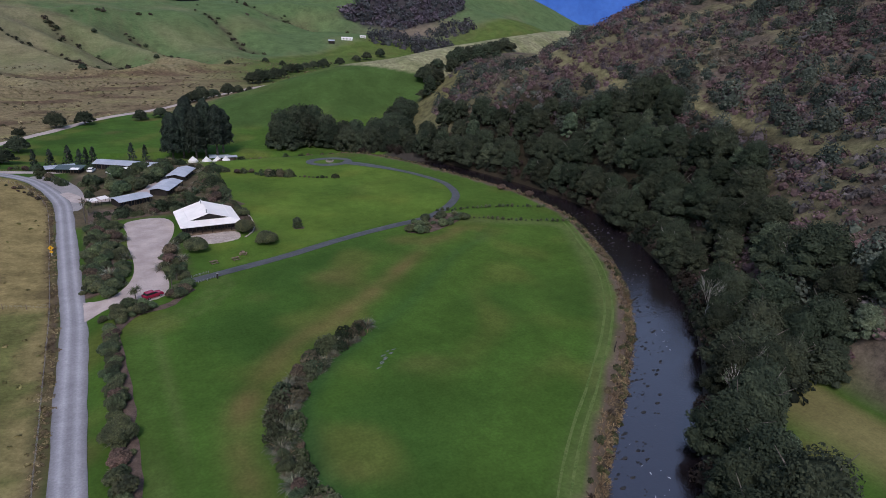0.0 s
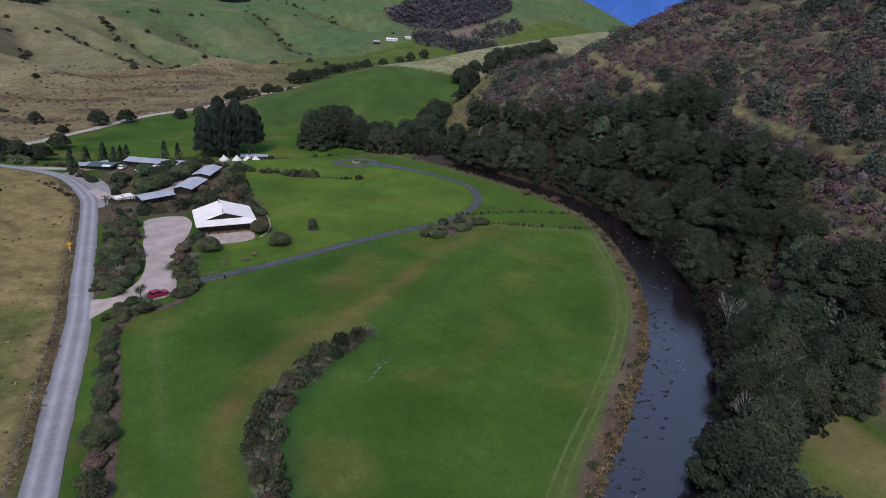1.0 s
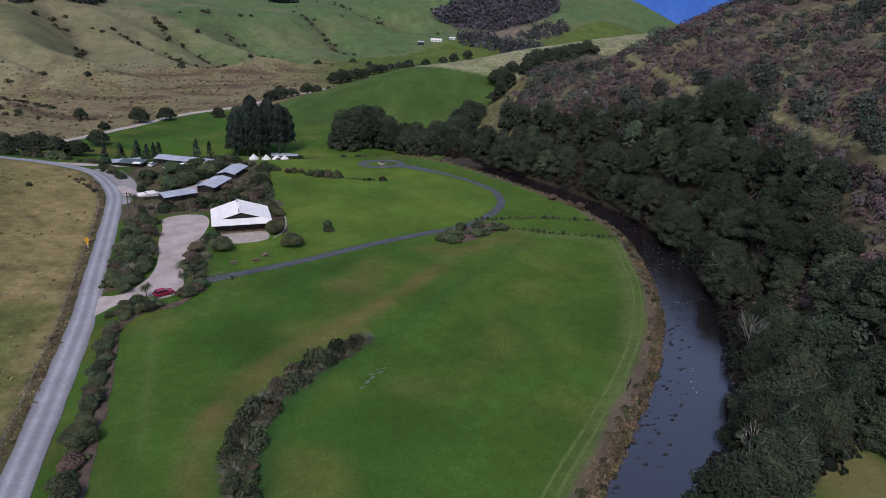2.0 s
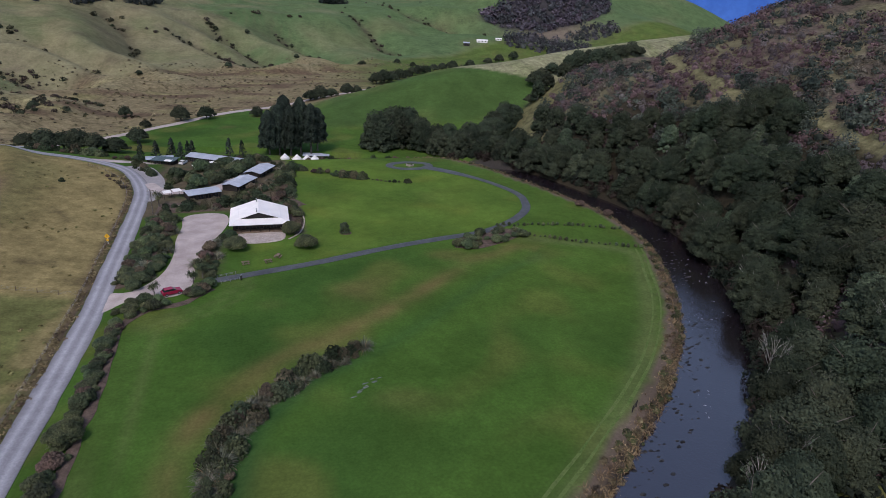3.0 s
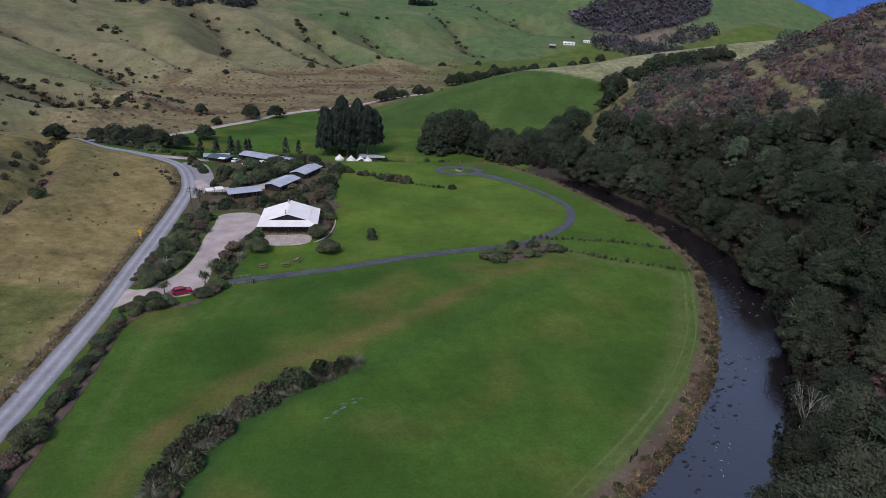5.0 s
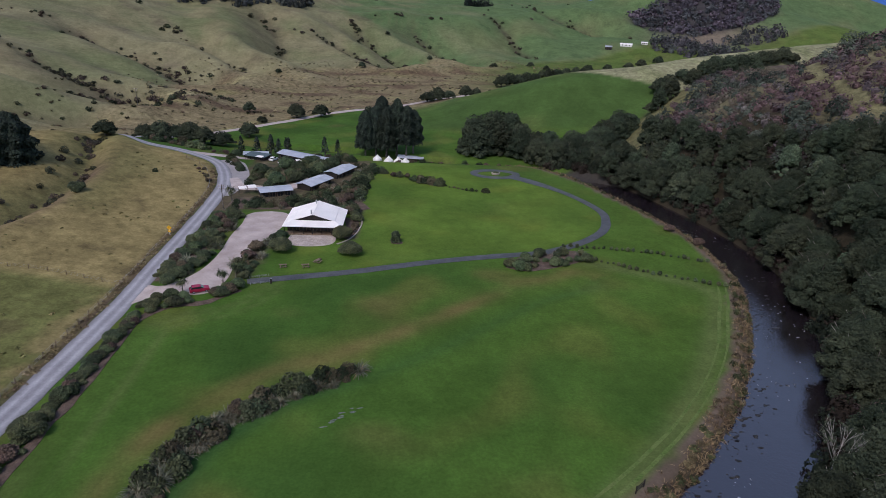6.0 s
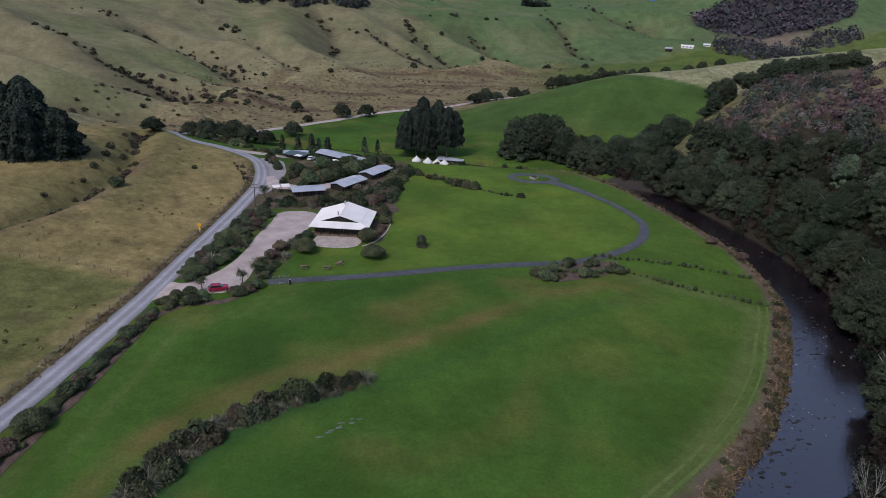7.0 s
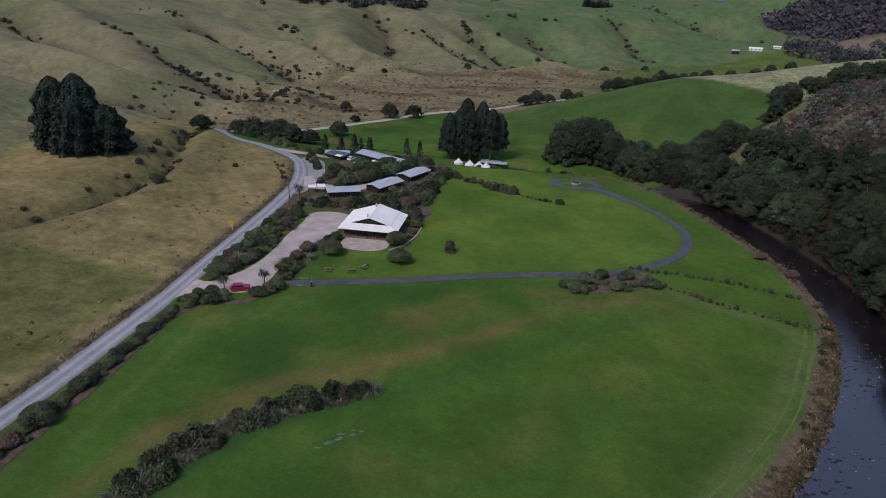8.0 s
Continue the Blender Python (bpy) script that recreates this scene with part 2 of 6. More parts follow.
# a shallow drain crosses the paddock
SWALE = smooth([(20, 40), (17.5, 62), (18.5, 74), (20.5, 84), (26, 92), (31.5, 98), (38, 102), (43, 105), (56, 115), (66, 124), (80, 136), (92, 143)], 2.5)
# gullies of the west and north hills: course, depth, half-width
GULLIES = [(smooth(g, 15), deep, wide) for g, deep, wide in (
    ([(-84, 726), (-61, 729), (-30, 727), (4, 690), (31, 645)], 7, 13), ([(-30, 815), (-18, 793), (13, 757), (29, 718), (52, 668)], 10, 16), ([(30, 875), (56, 838), (77, 812), (95, 760), (112, 715)], 9, 22),
    ([(-260, 560), (-199, 538), (-173, 526), (-147, 519), (-107, 491)], 9, 18), ([(-340, 415), (-279, 404), (-248, 393), (-211, 383), (-180, 368), (-150, 366), (-115, 378)], 11, 17),
    ([(-170, 625), (-123, 587), (-105, 576), (-85, 560), (-62, 535)], 8, 15), ([(-225, 432), (-186, 416), (-151, 402), (-100, 398)], 5, 12), ([(225, 1090), (250, 1060), (268, 1042), (296, 1015), (330, 985)], 9, 22),
    ([(150, 985), (165, 940), (180, 890), (196, 830)], 5, 22), ([(-150, 800), (-118, 750), (-92, 700), (-78, 645)], 8, 22), ([(-300, 300), (-220, 292), (-165, 300), (-118, 318)], 6, 15))]
PADDOCK_GULLY = smooth([(-72, 258), (-64, 235), (-55, 210), (-53, 188), (-54, 165), (-62, 140), (-80, 112)], 8)
RIDGE_RUN = np.concatenate([[0], np.cumsum(np.linalg.norm(np.diff(RIDGE[:, :2], axis=0), axis=1))])


def rise(d, first, reach, then):
    """Height up a slope: steep for a reach, then gentler."""
    d = np.maximum(d, 0)
    return first * reach * (1 - np.exp(-d / reach)) + then * d


def land(x, y):
    x, y = np.asarray(x, float), np.asarray(y, float)
    z = -6.0 * step(247, 278, y) * (1 - 0.5 * step(-5, -40, x) * (1 - step(270, 320, y)))
    z = z + 0.14 * np.maximum(-13 - x, 0) * (1 - step(-70, -140, x)) * (1 - step(235, 320, y))
    z = z + 0.25 * waves(x, y, 60, 1) * (1 - step(15, 5, np.abs(x + 8))) * (1 - step(60, 45, np.abs(x - 12)) * step(115, 125, y) * step(262, 250, y))
    # the road lies in a shallow dip
    z = z - 1.3 * step(0, -6, x) * step(72, 100, y) * (1 - 0.7 * step(178, 215, y))
    d, s = to_line(x, y, SWALE)
    z = z - 0.45 * np.exp(-((d + 2.6) / 1.5) ** 2) * step(2, 10, s)
    # far plain
    z = z - 1.5 * step(330, 760, y)
    # the green ridge: a long near face, a shorter back
    d, s = to_line(x, y, RIDGE[:, :2])
    crest = np.interp(s, RIDGE_RUN, RIDGE[:, 2]) + 8
    width = np.where(d > 0, 46, 50)
    z = z + crest * np.exp(-np.abs(d / width) ** 2.2) * step(-30, 60, s)
    z = z + 12 * np.exp(-((x - 200) / 30) ** 2 - ((y - 332) / 26) ** 2)
    z = z + 24 * np.exp(-((x - 360) / 110) ** 2 - ((y - 885) / 70) ** 2)
    z = z + 48 * np.exp(-((x - 650) / 140) ** 2 - ((y - 960) / 110) ** 2)
    z = z + 104 * np.exp(-((x - 820) / 230) ** 2 - ((y - 1240) / 170) ** 2)
    # west and north hills
    d, s = to_line(x, y, WEST_FOOT)
    d = d + 7 * waves(x, y, 150, 2)
    steep = rise(d, 0.12, 40, 0.24)
    fan = 0.10 * np.maximum(d, 0) + 0.31 * np.clip(d - 95, 0, 90) - 0.045 * np.maximum(d - 240, 0)
    easy = step(-120, -30, x)
    up = steep * (1 - easy) + fan * easy
    up = up + (6.5 * waves(x, y, 210, 4) + 2.2 * waves(x, y, 75, 8)) * step(10, 110, d)
    z = z + np.where(d > 0, up, 0) * (1 - 0.25 * step(500, 1500, d)) * (1 - 0.92 * step(480, 800, x))
    # gullies cut between rounded spurs
    for g, deep, wide in GULLIES:
        d, s = to_line(x, y, g)
        z = z - 1.35 * deep * np.exp(-np.abs(d) / wide) * step(0, 70, s) + 0.65 * deep * np.exp(-((np.abs(d) - 2.1 * wide) / wide) ** 2) * step(0, 70, s)
    d, s = to_line(x, y, PADDOCK_GULLY)
    z = z - 3.8 * np.exp(-(d / 5.5) ** 2) + 1.2 * np.exp(-((d - 9) / 6) ** 2)
    # east hill
    d, s = to_line(x, y, EAST_FOOT)
    d = -d
    up = rise(d, 0.93, 36, 0.305) * (1 - 0.22 * step(235, 300, y)) * (1 + 0.10 * waves(s, d * 0.3, 80, 5) * step(10, 60, d)) + 0.8 * waves(x, y, 22, 6) * step(5, 20, d)
    z = z + np.where(d > 0, up, 0)
    # far bush hill
    z = z + 62 * np.exp(-((x - 530) / 170) ** 2 - ((y - 1130) / 110) ** 2)
    # river bed
    d, _ = to_line(x, y, RIVER)
    slim = step(262, 276, y)
    bed = 1 - step(4.9 - 2.2 * slim, 8.8 - 3.2 * slim, np.abs(d))
    return z - (3.4 + 0.6 * slim) * bed


def water_level(x, y):
    return -2.0 - 6.4 * step(225, 285, y)


def mesh_of(name, verts, faces, mat, smooth_faces=False, colours=None):
    me = bpy.data.meshes.new(name)
    verts = np.asarray(verts, np.float32)
    faces = np.asarray(faces, np.int32)
    n, k = faces.shape
    me.vertices.add(len(verts))
    me.vertices.foreach_set("co", verts.ravel())
    me.loops.add(n * k)
    me.loops.foreach_set("vertex_index", faces.ravel())
    me.polygons.add(n)
    me.polygons.foreach_set("loop_start", np.arange(0, n * k, k, dtype=np.int32))
    me.polygons.foreach_set("loop_total", np.full(n, k, np.int32))
    me.polygons.foreach_set("use_smooth", np.full(n, smooth_faces))
    if colours is not None:
        at = me.color_attributes.new("cover", "FLOAT_COLOR", "POINT")
        full = colours if np.shape(colours)[1] == 4 else np.hstack([colours, np.ones((len(verts), 1))])
        at.data.foreach_set("color", full.astype(np.float32).ravel())
    me.materials.append(mat)
    me.update(calc_edges=True)
    return me


def bm_mesh(name, bm, mat):
    me = bpy.data.meshes.new(name)
    bm.to_mesh(me)
    bm.free()
    me.materials.append(mat)
    return me


def part(name, data, mat, parent, label=""):
    """ONE mesh object under a thing or a part; data: a bmesh or a finished mesh."""
    me = data if isinstance(data, bpy.types.Mesh) else bm_mesh(name, data, mat)
    ob = new(name, me)
    ob.parent = parent
    return tagged(ob, label)


def thing(name, label, category, m=None, group=""):
    ob = new(name)
    ob.empty_display_size = 0.3
    if m is not None:
        ob.matrix_basis = m
    return tagged(ob, label, category, group)


def spaced(lo, hi, dense_lo, dense_hi, near, far_growth):
    mid = list(np.arange(dense_lo, dense_hi, near))
    up, s = [mid[-1] + near], near
    while up[-1] < hi:
        s *= far_growth
        up.append(up[-1] + s)
    down, s = [mid[0] - near], near
    while down[-1] > lo:
        s *= far_growth
        down.append(down[-1] - s)
    return np.array(down[::-1] + mid + up)


# ---- ground: one sheet, coloured by what grows on it ----
PADDOCK_EDGE = smooth([(-2.4, 70), (-1.8, 85), (-1.6, 100), (-1.2, 118), (3.6, 125), (12, 129), (16, 136)])
TRACK = smooth([(15.5, 138.6), (23.4, 141), (38, 145.4), (55.5, 152), (75, 158), (87.4, 161.5), (98, 168.5), (106, 177), (110, 186), (111.5, 197), (107.5, 210), (102, 220), (94, 230), (87, 236)], 2.0)
ROAD = smooth([(-9, -160), (-8.6, -60), (-8.6, 20), (-8.7, 76), (-8.4, 100), (-8.0, 116), (-7.8, 131), (-8.3, 147), (-8.8, 166), (-9.2, 180), (-9.6, 196), (-10.4, 211), (-14.0, 226), (-19.5, 238), (-27, 244), (-38, 248.5), (-50, 251), (-62, 262), (-71, 284), (-62, 305), (-50, 320), (-34, 338), (-20, 357), (4, 392), (49, 433), (105, 503), (190, 600), (280, 720)], 2.5)
BANK_LANES = smooth([(38, 26), (50, 46.5), (68, 62), (85, 78), (99, 94), (110, 111), (119, 128), (123, 138), (119, 144), (108, 150), (96, 156)], 3)


def cover(x, y, z):
    """Base colour of what grows at each place, with some hill and forest shade in it."""
    lush, dark = np.array((0.054, 0.110, 0.019)), np.array((0.036, 0.083, 0.017))
    c = np.tile(lush, (len(x), 1))

    def blend(colour, w):
        nonlocal c
        w = np.clip(w, 0, 1)[:, None]
        c = c * (1 - w) + np.array(colour) * w

    blend(dark, step(-0.2, 0.7, waves(x, y, 38, 9)) * 0.6)
    blend((0.105, 0.125, 0.03), step(0.1, 0.8, waves(x, y, 26, 11)) * 0.7)
    blend((0.13, 0.105, 0.04), step(0.45, 1.0, waves(x, y, 31, 12)) * 0.6)
    blend((0.082, 0.136, 0.024), step(45, 95, x) * step(70, 125, y) * 0.4)
    # brighter lawn beyond the sealed track
    d, s = to_line(x, y, TRACK)
    lawn = step(0, 4, d) * step(20, 26, x) * step(262, 252, y)
    blend((0.100, 0.163, 0.026), lawn * (0.65 + 0.35 * waves(x, y, 33, 19)))
    blend((0.135, 0.17, 0.03), lawn * step(0.3, 0.9, waves(x, y, 24, 23)) * 0.6)
    # worn streak beside the swale
    d, s = to_line(x, y, SWALE)
    blend((0.15, 0.12, 0.045), np.exp(-((d - 5.5) / 2.6) ** 2) * (0.55 + 0.4 * waves(x, y, 13, 3)))
    blend((0.03, 0.08, 0.024), np.exp(-((d + 3.2) / 2.4) ** 2) * (0.8 - 0.45 * step(62, 80, s)))
    # wheel lanes along the river and round the road end
    d, s = to_line(x, y, BANK_LANES)
    blend((0.105, 0.135, 0.045), np.exp(-((d - 1.0) / 2.4) ** 2) * 0.75)
    d, s = to_line(x, y, PADDOCK_EDGE)
    for o in (-3.2, -5.0, -7.4):
        blend((0.10, 0.13, 0.04), np.exp(-((d - o) / 0.6) ** 2) * 0.5)
    # river margin
    d, s = to_line(x, y, RIVER)
    edge = 9.4 + 1.1 * step(50, 110, y) + 0.6 * waves(x, y, 14, 5) - 12.0 * step(252, 264, y)
    blend((0.15, 0.12, 0.06), step(edge + 0.7, edge - 0.7, np.abs(d)) * step(-2, 2, d))
    blend((0.125, 0.095, 0.078), step(edge + 0.5, edge - 0.3, np.abs(d)) * step(-2, 2, d) * step(7.4, 8.0, np.abs(d)) * step(255, 245, y) * 0.85)
    # far bank: dark soil, shade of its overhanging trees put into the colour
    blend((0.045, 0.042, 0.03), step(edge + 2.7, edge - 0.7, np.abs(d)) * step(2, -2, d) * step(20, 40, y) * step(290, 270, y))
    blend((0.05, 0.045, 0.04), step(8.2, 6.8, np.abs(d) + 4.2 * step(252, 264, y)))
    # dry paddock beyond the road
    rd, _ = to_line(x, y, ROAD)
    west = step(2.4, 3.2, rd) * step(266, 256, y + 0.35 * (x + 30))
    west = np.maximum(west, step(-70, -90, x) * step(330, 250, y))
    blend((0.232, 0.185, 0.08), west)
    blend((0.11, 0.125, 0.04), west * step(139, 134, y + 0.02 * x) * 0.85)
    blend((0.10, 0.08, 0.04), west * step(0.5, 1.0, waves(x, y, 17, 21)) * 0.5)
    blend((0.25, 0.20, 0.09), west * step(-19, -15, x) * step(0.0, 0.5, waves(x, y, 9, 2) + 0.3) * step(145, 130, y) * 0.8)
    blend((0.165, 0.15, 0.06), west * step(-25, -45, x) * step(-0.5, 0.6, waves(x, y, 50, 6)) * 0.8)
    blend((0.085, 0.06, 0.045), np.exp(-((rd - 3.3) / 1.1) ** 2) * 0.95 * step(240, 225, y))
    # bark and leaf litter under the plantings
    beds = step(36.8, 34.2, x + 1.3 * waves(x, y, 9, 7)) * step(-10, -8, x) * step(187, 190, y + 0.6 * waves(x, y, 7, 3)) * step(268, 260, y)
    beds = np.maximum(beds, step(-5.2, -4.2, x) * step(2.6, 1.6, x) * step(139, 141, y) * step(190, 187, y))
    beds = np.maximum(beds, step(10.5, 11.5, x) * step(16.5, 15.2, x + 0.5 * waves(x, y, 6, 2)) * step(139, 141, y) * step(169, 166, y))
    beds = np.maximum(beds, step(33, 34.5, x) * step(38, 36.5, x) * step(165, 168, y) * step(200, 190, y))
    blend((0.095, 0.078, 0.05), beds)
    blend((0.07, 0.085, 0.035), beds * step(0.1, 0.7, waves(x, y, 8, 55)))
    blend((0.15, 0.12, 0.08), beds * step(0.4, 0.9, waves(x, y, 11, 56)))
    # plain behind the buildings
    d, s = to_line(x, y, ROAD)
    plain = step(262, 300, y) * np.maximum(step(0, 6, d), step(400, 416, y)) * (1 - 0.85 * step(60, 160, x - 0.1 * (y - 520)) * step(470, 560, y))
    blend((0.19, 0.155, 0.085), plain)
    blend((0.115, 0.08, 0.05), plain * step(0.0, 0.7, waves(x, y * 2.0, 70, 31)))
    blend((0.22, 0.20, 0.09), plain * step(0.2, 0.9, waves(x, y * 2.4, 45, 33)) * 0.8)
    # green ridge with a close-grazed pale field along its top
    d, s = to_line(x, y, RIDGE[:, :2])
    ridge = step(70, 55, -d) * step(24, 12, d - 0.4 * np.maximum(s - 110, 0)) * step(20, 60, s)
    blend((0.054, 0.098, 0.026), ridge)
    blend((0.095, 0.125, 0.036), ridge * step(0.0, 0.8, waves(x, y, 55, 27)) * 0.6)
    top_field = step(-2, 2, d + np.clip(0.75 * (s - 128), -5, 38)) * step(124, 132, s) * step(75, 50, d)
    blend((0.24, 0.235, 0.135), top_field)
    blend((0.15, 0.17, 0.07), top_field * step(-0.2, 0.7, waves(x, y, 26, 13)) * 0.6)
    # west and north hills
    d, s = to_line(x, y, WEST_FOOT)
    hill = step(-4, 14, d + 7 * waves(x, y, 150, 2))
    hill_west = hill
    blend((0.2, 0.186, 0.104), hill)
    blend((0.125, 0.148, 0.064), hill * step(-0.2, 0.6, waves(x, y, 140, 45)) * 0.75)
    blend((0.092, 0.142, 0.058), hill * step(-0.45, 0.8, waves(x, y, 190, 41) + 0.006 * (x - 10) + 0.0012 * (y - 600)))
    blend((0.135, 0.15, 0.07), hill * step(0.1, 0.8, waves(x, y, 110, 44)) * 0.7)
    blend((0.21, 0.18, 0.10), hill * step(0.1, 0.7, waves(x, y, 60, 43)) * step(120, -80, x) * 0.6)
    blend((0.12, 0.095, 0.07), hill * step(0.3, 0.9, waves(x, y * 1.4, 42, 47)) * step(60, -40, x) * 0.55)
    # gullies: dark scrubby bed; relief shading painted as a darker and a paler flank
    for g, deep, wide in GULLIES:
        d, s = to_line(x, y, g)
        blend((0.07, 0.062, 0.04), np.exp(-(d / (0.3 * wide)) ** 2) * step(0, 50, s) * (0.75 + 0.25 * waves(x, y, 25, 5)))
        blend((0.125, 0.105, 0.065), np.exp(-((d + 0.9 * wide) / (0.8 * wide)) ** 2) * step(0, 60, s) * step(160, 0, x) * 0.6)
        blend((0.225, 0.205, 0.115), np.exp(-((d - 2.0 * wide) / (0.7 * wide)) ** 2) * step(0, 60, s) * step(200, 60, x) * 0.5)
    ledge = np.sin(2.4 * z + 2.5 * waves(x, y, 40, 61)) * (0.6 + 0.4 * waves(x, y, 55, 62))
    d, s = to_line(x, y, WEST_FOOT)
    blend((0.13, 0.12, 0.065), step(5, 40, d) * step(150, 0, x) * step(0.25, 0.8, ledge) * 0.3)
    d, s = to_line(x, y, PADDOCK_GULLY)
    blend((0.15, 0.105, 0.07), np.exp(-((d - 4.5) / 4.5) ** 2) * step(20, 60, s) * (0.8 + 0.3 * waves(x, y, 18, 3)))
    blend((0.08, 0.085, 0.035), np.exp(-((d + 1) / 2.5) ** 2) * 0.7)
    blend((0.165, 0.135, 0.1), np.exp(-((x - 480) / 75) ** 2 - ((y - 968) / 36) ** 2) * 1.2)
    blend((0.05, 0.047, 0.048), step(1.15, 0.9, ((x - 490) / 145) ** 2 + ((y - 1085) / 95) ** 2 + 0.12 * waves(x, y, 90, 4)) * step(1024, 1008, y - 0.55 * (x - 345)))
    # east hill: rough pasture between the scrub
    d, s = to_line(x, y, EAST_FOOT)
    d = -d
    hill = step(-3, 4, d)
    blend((0.125, 0.114, 0.067), hill)
    blend((0.09, 0.068, 0.06), hill * step(-0.3, 0.5, waves(x, y, 24, 51)) * 0.8)
    b, _ = to_line(x, y, BENCH)
    blend((0.155, 0.145, 0.075), hill * np.exp(-(b / 4.0) ** 2))
    blend((0.145, 0.138, 0.062), hill * step(245, 275, y) * step(38, 26, d) * step(265, 240, x) * 0.9)
    # ground below the beeches painted near black for the shade of their crowns
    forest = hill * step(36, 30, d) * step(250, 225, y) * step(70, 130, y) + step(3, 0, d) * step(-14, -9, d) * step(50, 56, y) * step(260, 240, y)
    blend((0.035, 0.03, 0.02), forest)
    blend((0.165, 0.15, 0.06), step(-2, -6, d) * step(88, 100, x) * step(55, 49, y))
    w, _ = to_line(x, y, WEST_FOOT)
    coarse = np.clip(np.maximum.reduce([0.8 * top_field, 0.65 * west, plain * (1 - hill_west), 0.34 * hill_west, hill, 0.5 * beds]), 0.06, 1)
    return np.column_stack([c, coarse])


gx, gy = spaced(-2600, 3600, -40, 225, 1.7, 1.023), spaced(-500, 4300, 30, 300, 1.7, 1.017)
mx, my = np.meshgrid(gx, gy)
mx, my = mx.ravel(), my.ravel()
mz = land(mx, my)
nx, ny = len(gx), len(gy)
idx = np.arange(nx * ny).reshape(ny, nx)
quads = np.stack([idx[:-1, :-1], idx[:-1, 1:], idx[1:, 1:], idx[1:, :-1]], -1).reshape(-1, 4)
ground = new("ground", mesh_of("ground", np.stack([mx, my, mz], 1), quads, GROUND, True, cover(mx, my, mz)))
tagged(ground, "green valley paddocks with dry pasture and grassy hills", "ground", kind="structure")


GRID_Z = mz.reshape(ny, nx)


def ground_z(x, y):
    """The height of the ground sheet at a place."""
    i, j = min(max(int(np.searchsorted(gx, x)) - 1, 0), nx - 2), min(max(int(np.searchsorted(gy, y)) - 1, 0), ny - 2)
    u, v = (x - gx[i]) / (gx[i + 1] - gx[i]), (y - gy[j]) / (gy[j + 1] - gy[j])
    a, b = GRID_Z[j, i] * (1 - u) + GRID_Z[j, i + 1] * u, GRID_Z[j + 1, i] * (1 - u) + GRID_Z[j + 1, i + 1] * u
    return float(a * (1 - v) + b * v)


def strip(name, line, half, mat, label, category, lift=0.07, crown=0.05, ragged=0.25, thick=0.3, level=None, wear=None):
    """A lane on the ground: a crowned top and sides that go into the earth."""
    tangent = np.gradient(line, axis=0)
    tangent /= np.linalg.norm(tangent, axis=1)[:, None]
    normal = np.stack([-tangent[:, 1], tangent[:, 0]], 1)
    half = np.broadcast_to(np.asarray(half, float), (len(line),))
    run = np.arange(len(line))
    rows = []
    across = (-1.0, -1.0, -0.85, -0.7, -0.55, -0.4, -0.25, -0.1, 0.1, 0.25, 0.4, 0.55, 0.7, 0.85, 1.0, 1.0)
    tint = None
    if wear:
        tint = np.concatenate([np.tile([wear(k)], (len(line), 3)) for k in across])
    for k in across:
        edge = half * k + (ragged * waves(run * 2.0, run * 0.0 + 7 * k, 9, k * 3) if abs(k) == 1 else 0)
        p = line + normal * edge[:, None]
        z = (land(p[:, 0], p[:, 1]) if level is None else level(p[:, 0], p[:, 1])) + lift + crown * (1 - k * k)
        rows.append(np.column_stack([p, z]))
    rows[0][:, 2] -= thick
    rows[-1][:, 2] -= thick
    v = np.concatenate(rows)
    n = len(line)
    f = [(j * n + i, (j + 1) * n + i, (j + 1) * n + i + 1, j * n + i + 1) for j in range(len(rows) - 1) for i in range(n - 1)]
    f = [q[::-1] for q in f]
    ob = new(name, mesh_of(name, v, f, mat, False, tint))
    return tagged(ob, label, category, kind="structure")


def wheel_wear(k):
    """Gravel swept pale under the wheels, darker loose stone between and at the edges."""
    return 0.72 + 0.42 * math.exp(-((abs(k) - 0.42) / 0.2) ** 2) - 0.25 * max(0.0, abs(k) - 0.8) * 4


FAR_ROAD = int(np.argmax(ROAD[:, 1] > 306))
strip("road", ROAD[:FAR_ROAD + 1], 2.4, GRAVEL, "grey gravel country road with worn wheel tracks", "road", wear=wheel_wear)
strip("road", ROAD[FAR_ROAD:], 2.4, PALE_GRAVEL, "pale gravel road running up the valley", "road")
strip("lane", smooth([(-33, 246.6), (-25, 249), (-16, 251.5), (-8, 252)], 2), 2.2, PALE_GRAVEL, "pale gravel lane to the sheds", "road", lift=0.05)
strip("track", TRACK, 1.35 + 0.9 * step(216, 232, TRACK[:, 1]), ASPHALT, "narrow dark sealed track curving across the lawn", "road", ragged=0.1)
for o, lo, hi in ((11.2, 30, 138), (12.9, 30, 140)):
    q = RIVER[(RIVER[:, 1] > lo) & (RIVER[:, 1] < hi)]
    q_t = np.gradient(q, axis=0)
    q_t /= np.linalg.norm(q_t, axis=1)[:, None]
    strip("mown_lane", q + np.stack([-q_t[:, 1], q_t[:, 0]], 1) * o, 0.2, MOWN, "pale wheel line worn along the paddock edge", "grass", lift=0.025, crown=0.0, ragged=0.3, thick=0.03)
LOOP = np.array([(82.5 + 8.0 * math.cos(a), 238.5 + 5.0 * math.sin(a)) for a in np.linspace(0, 2 * math.pi, 40)])
strip("track", LOOP, 1.5, ASPHALT, "dark sealed turning loop on the lawn", "road", ragged=0.1, lift=0.08)
strip("river", RIVER, np.where(RIVER[:, 1] > 270, 5.0, 8.3), WATER, "dark shallow river with small riffles", "river", lift=0, crown=0, level=lambda x, y: water_level(x, y), ragged=0)

# ---- plants ----
ICO = bmesh.new()
bmesh.ops.create_icosphere(ICO, subdivisions=1, radius=1.0)
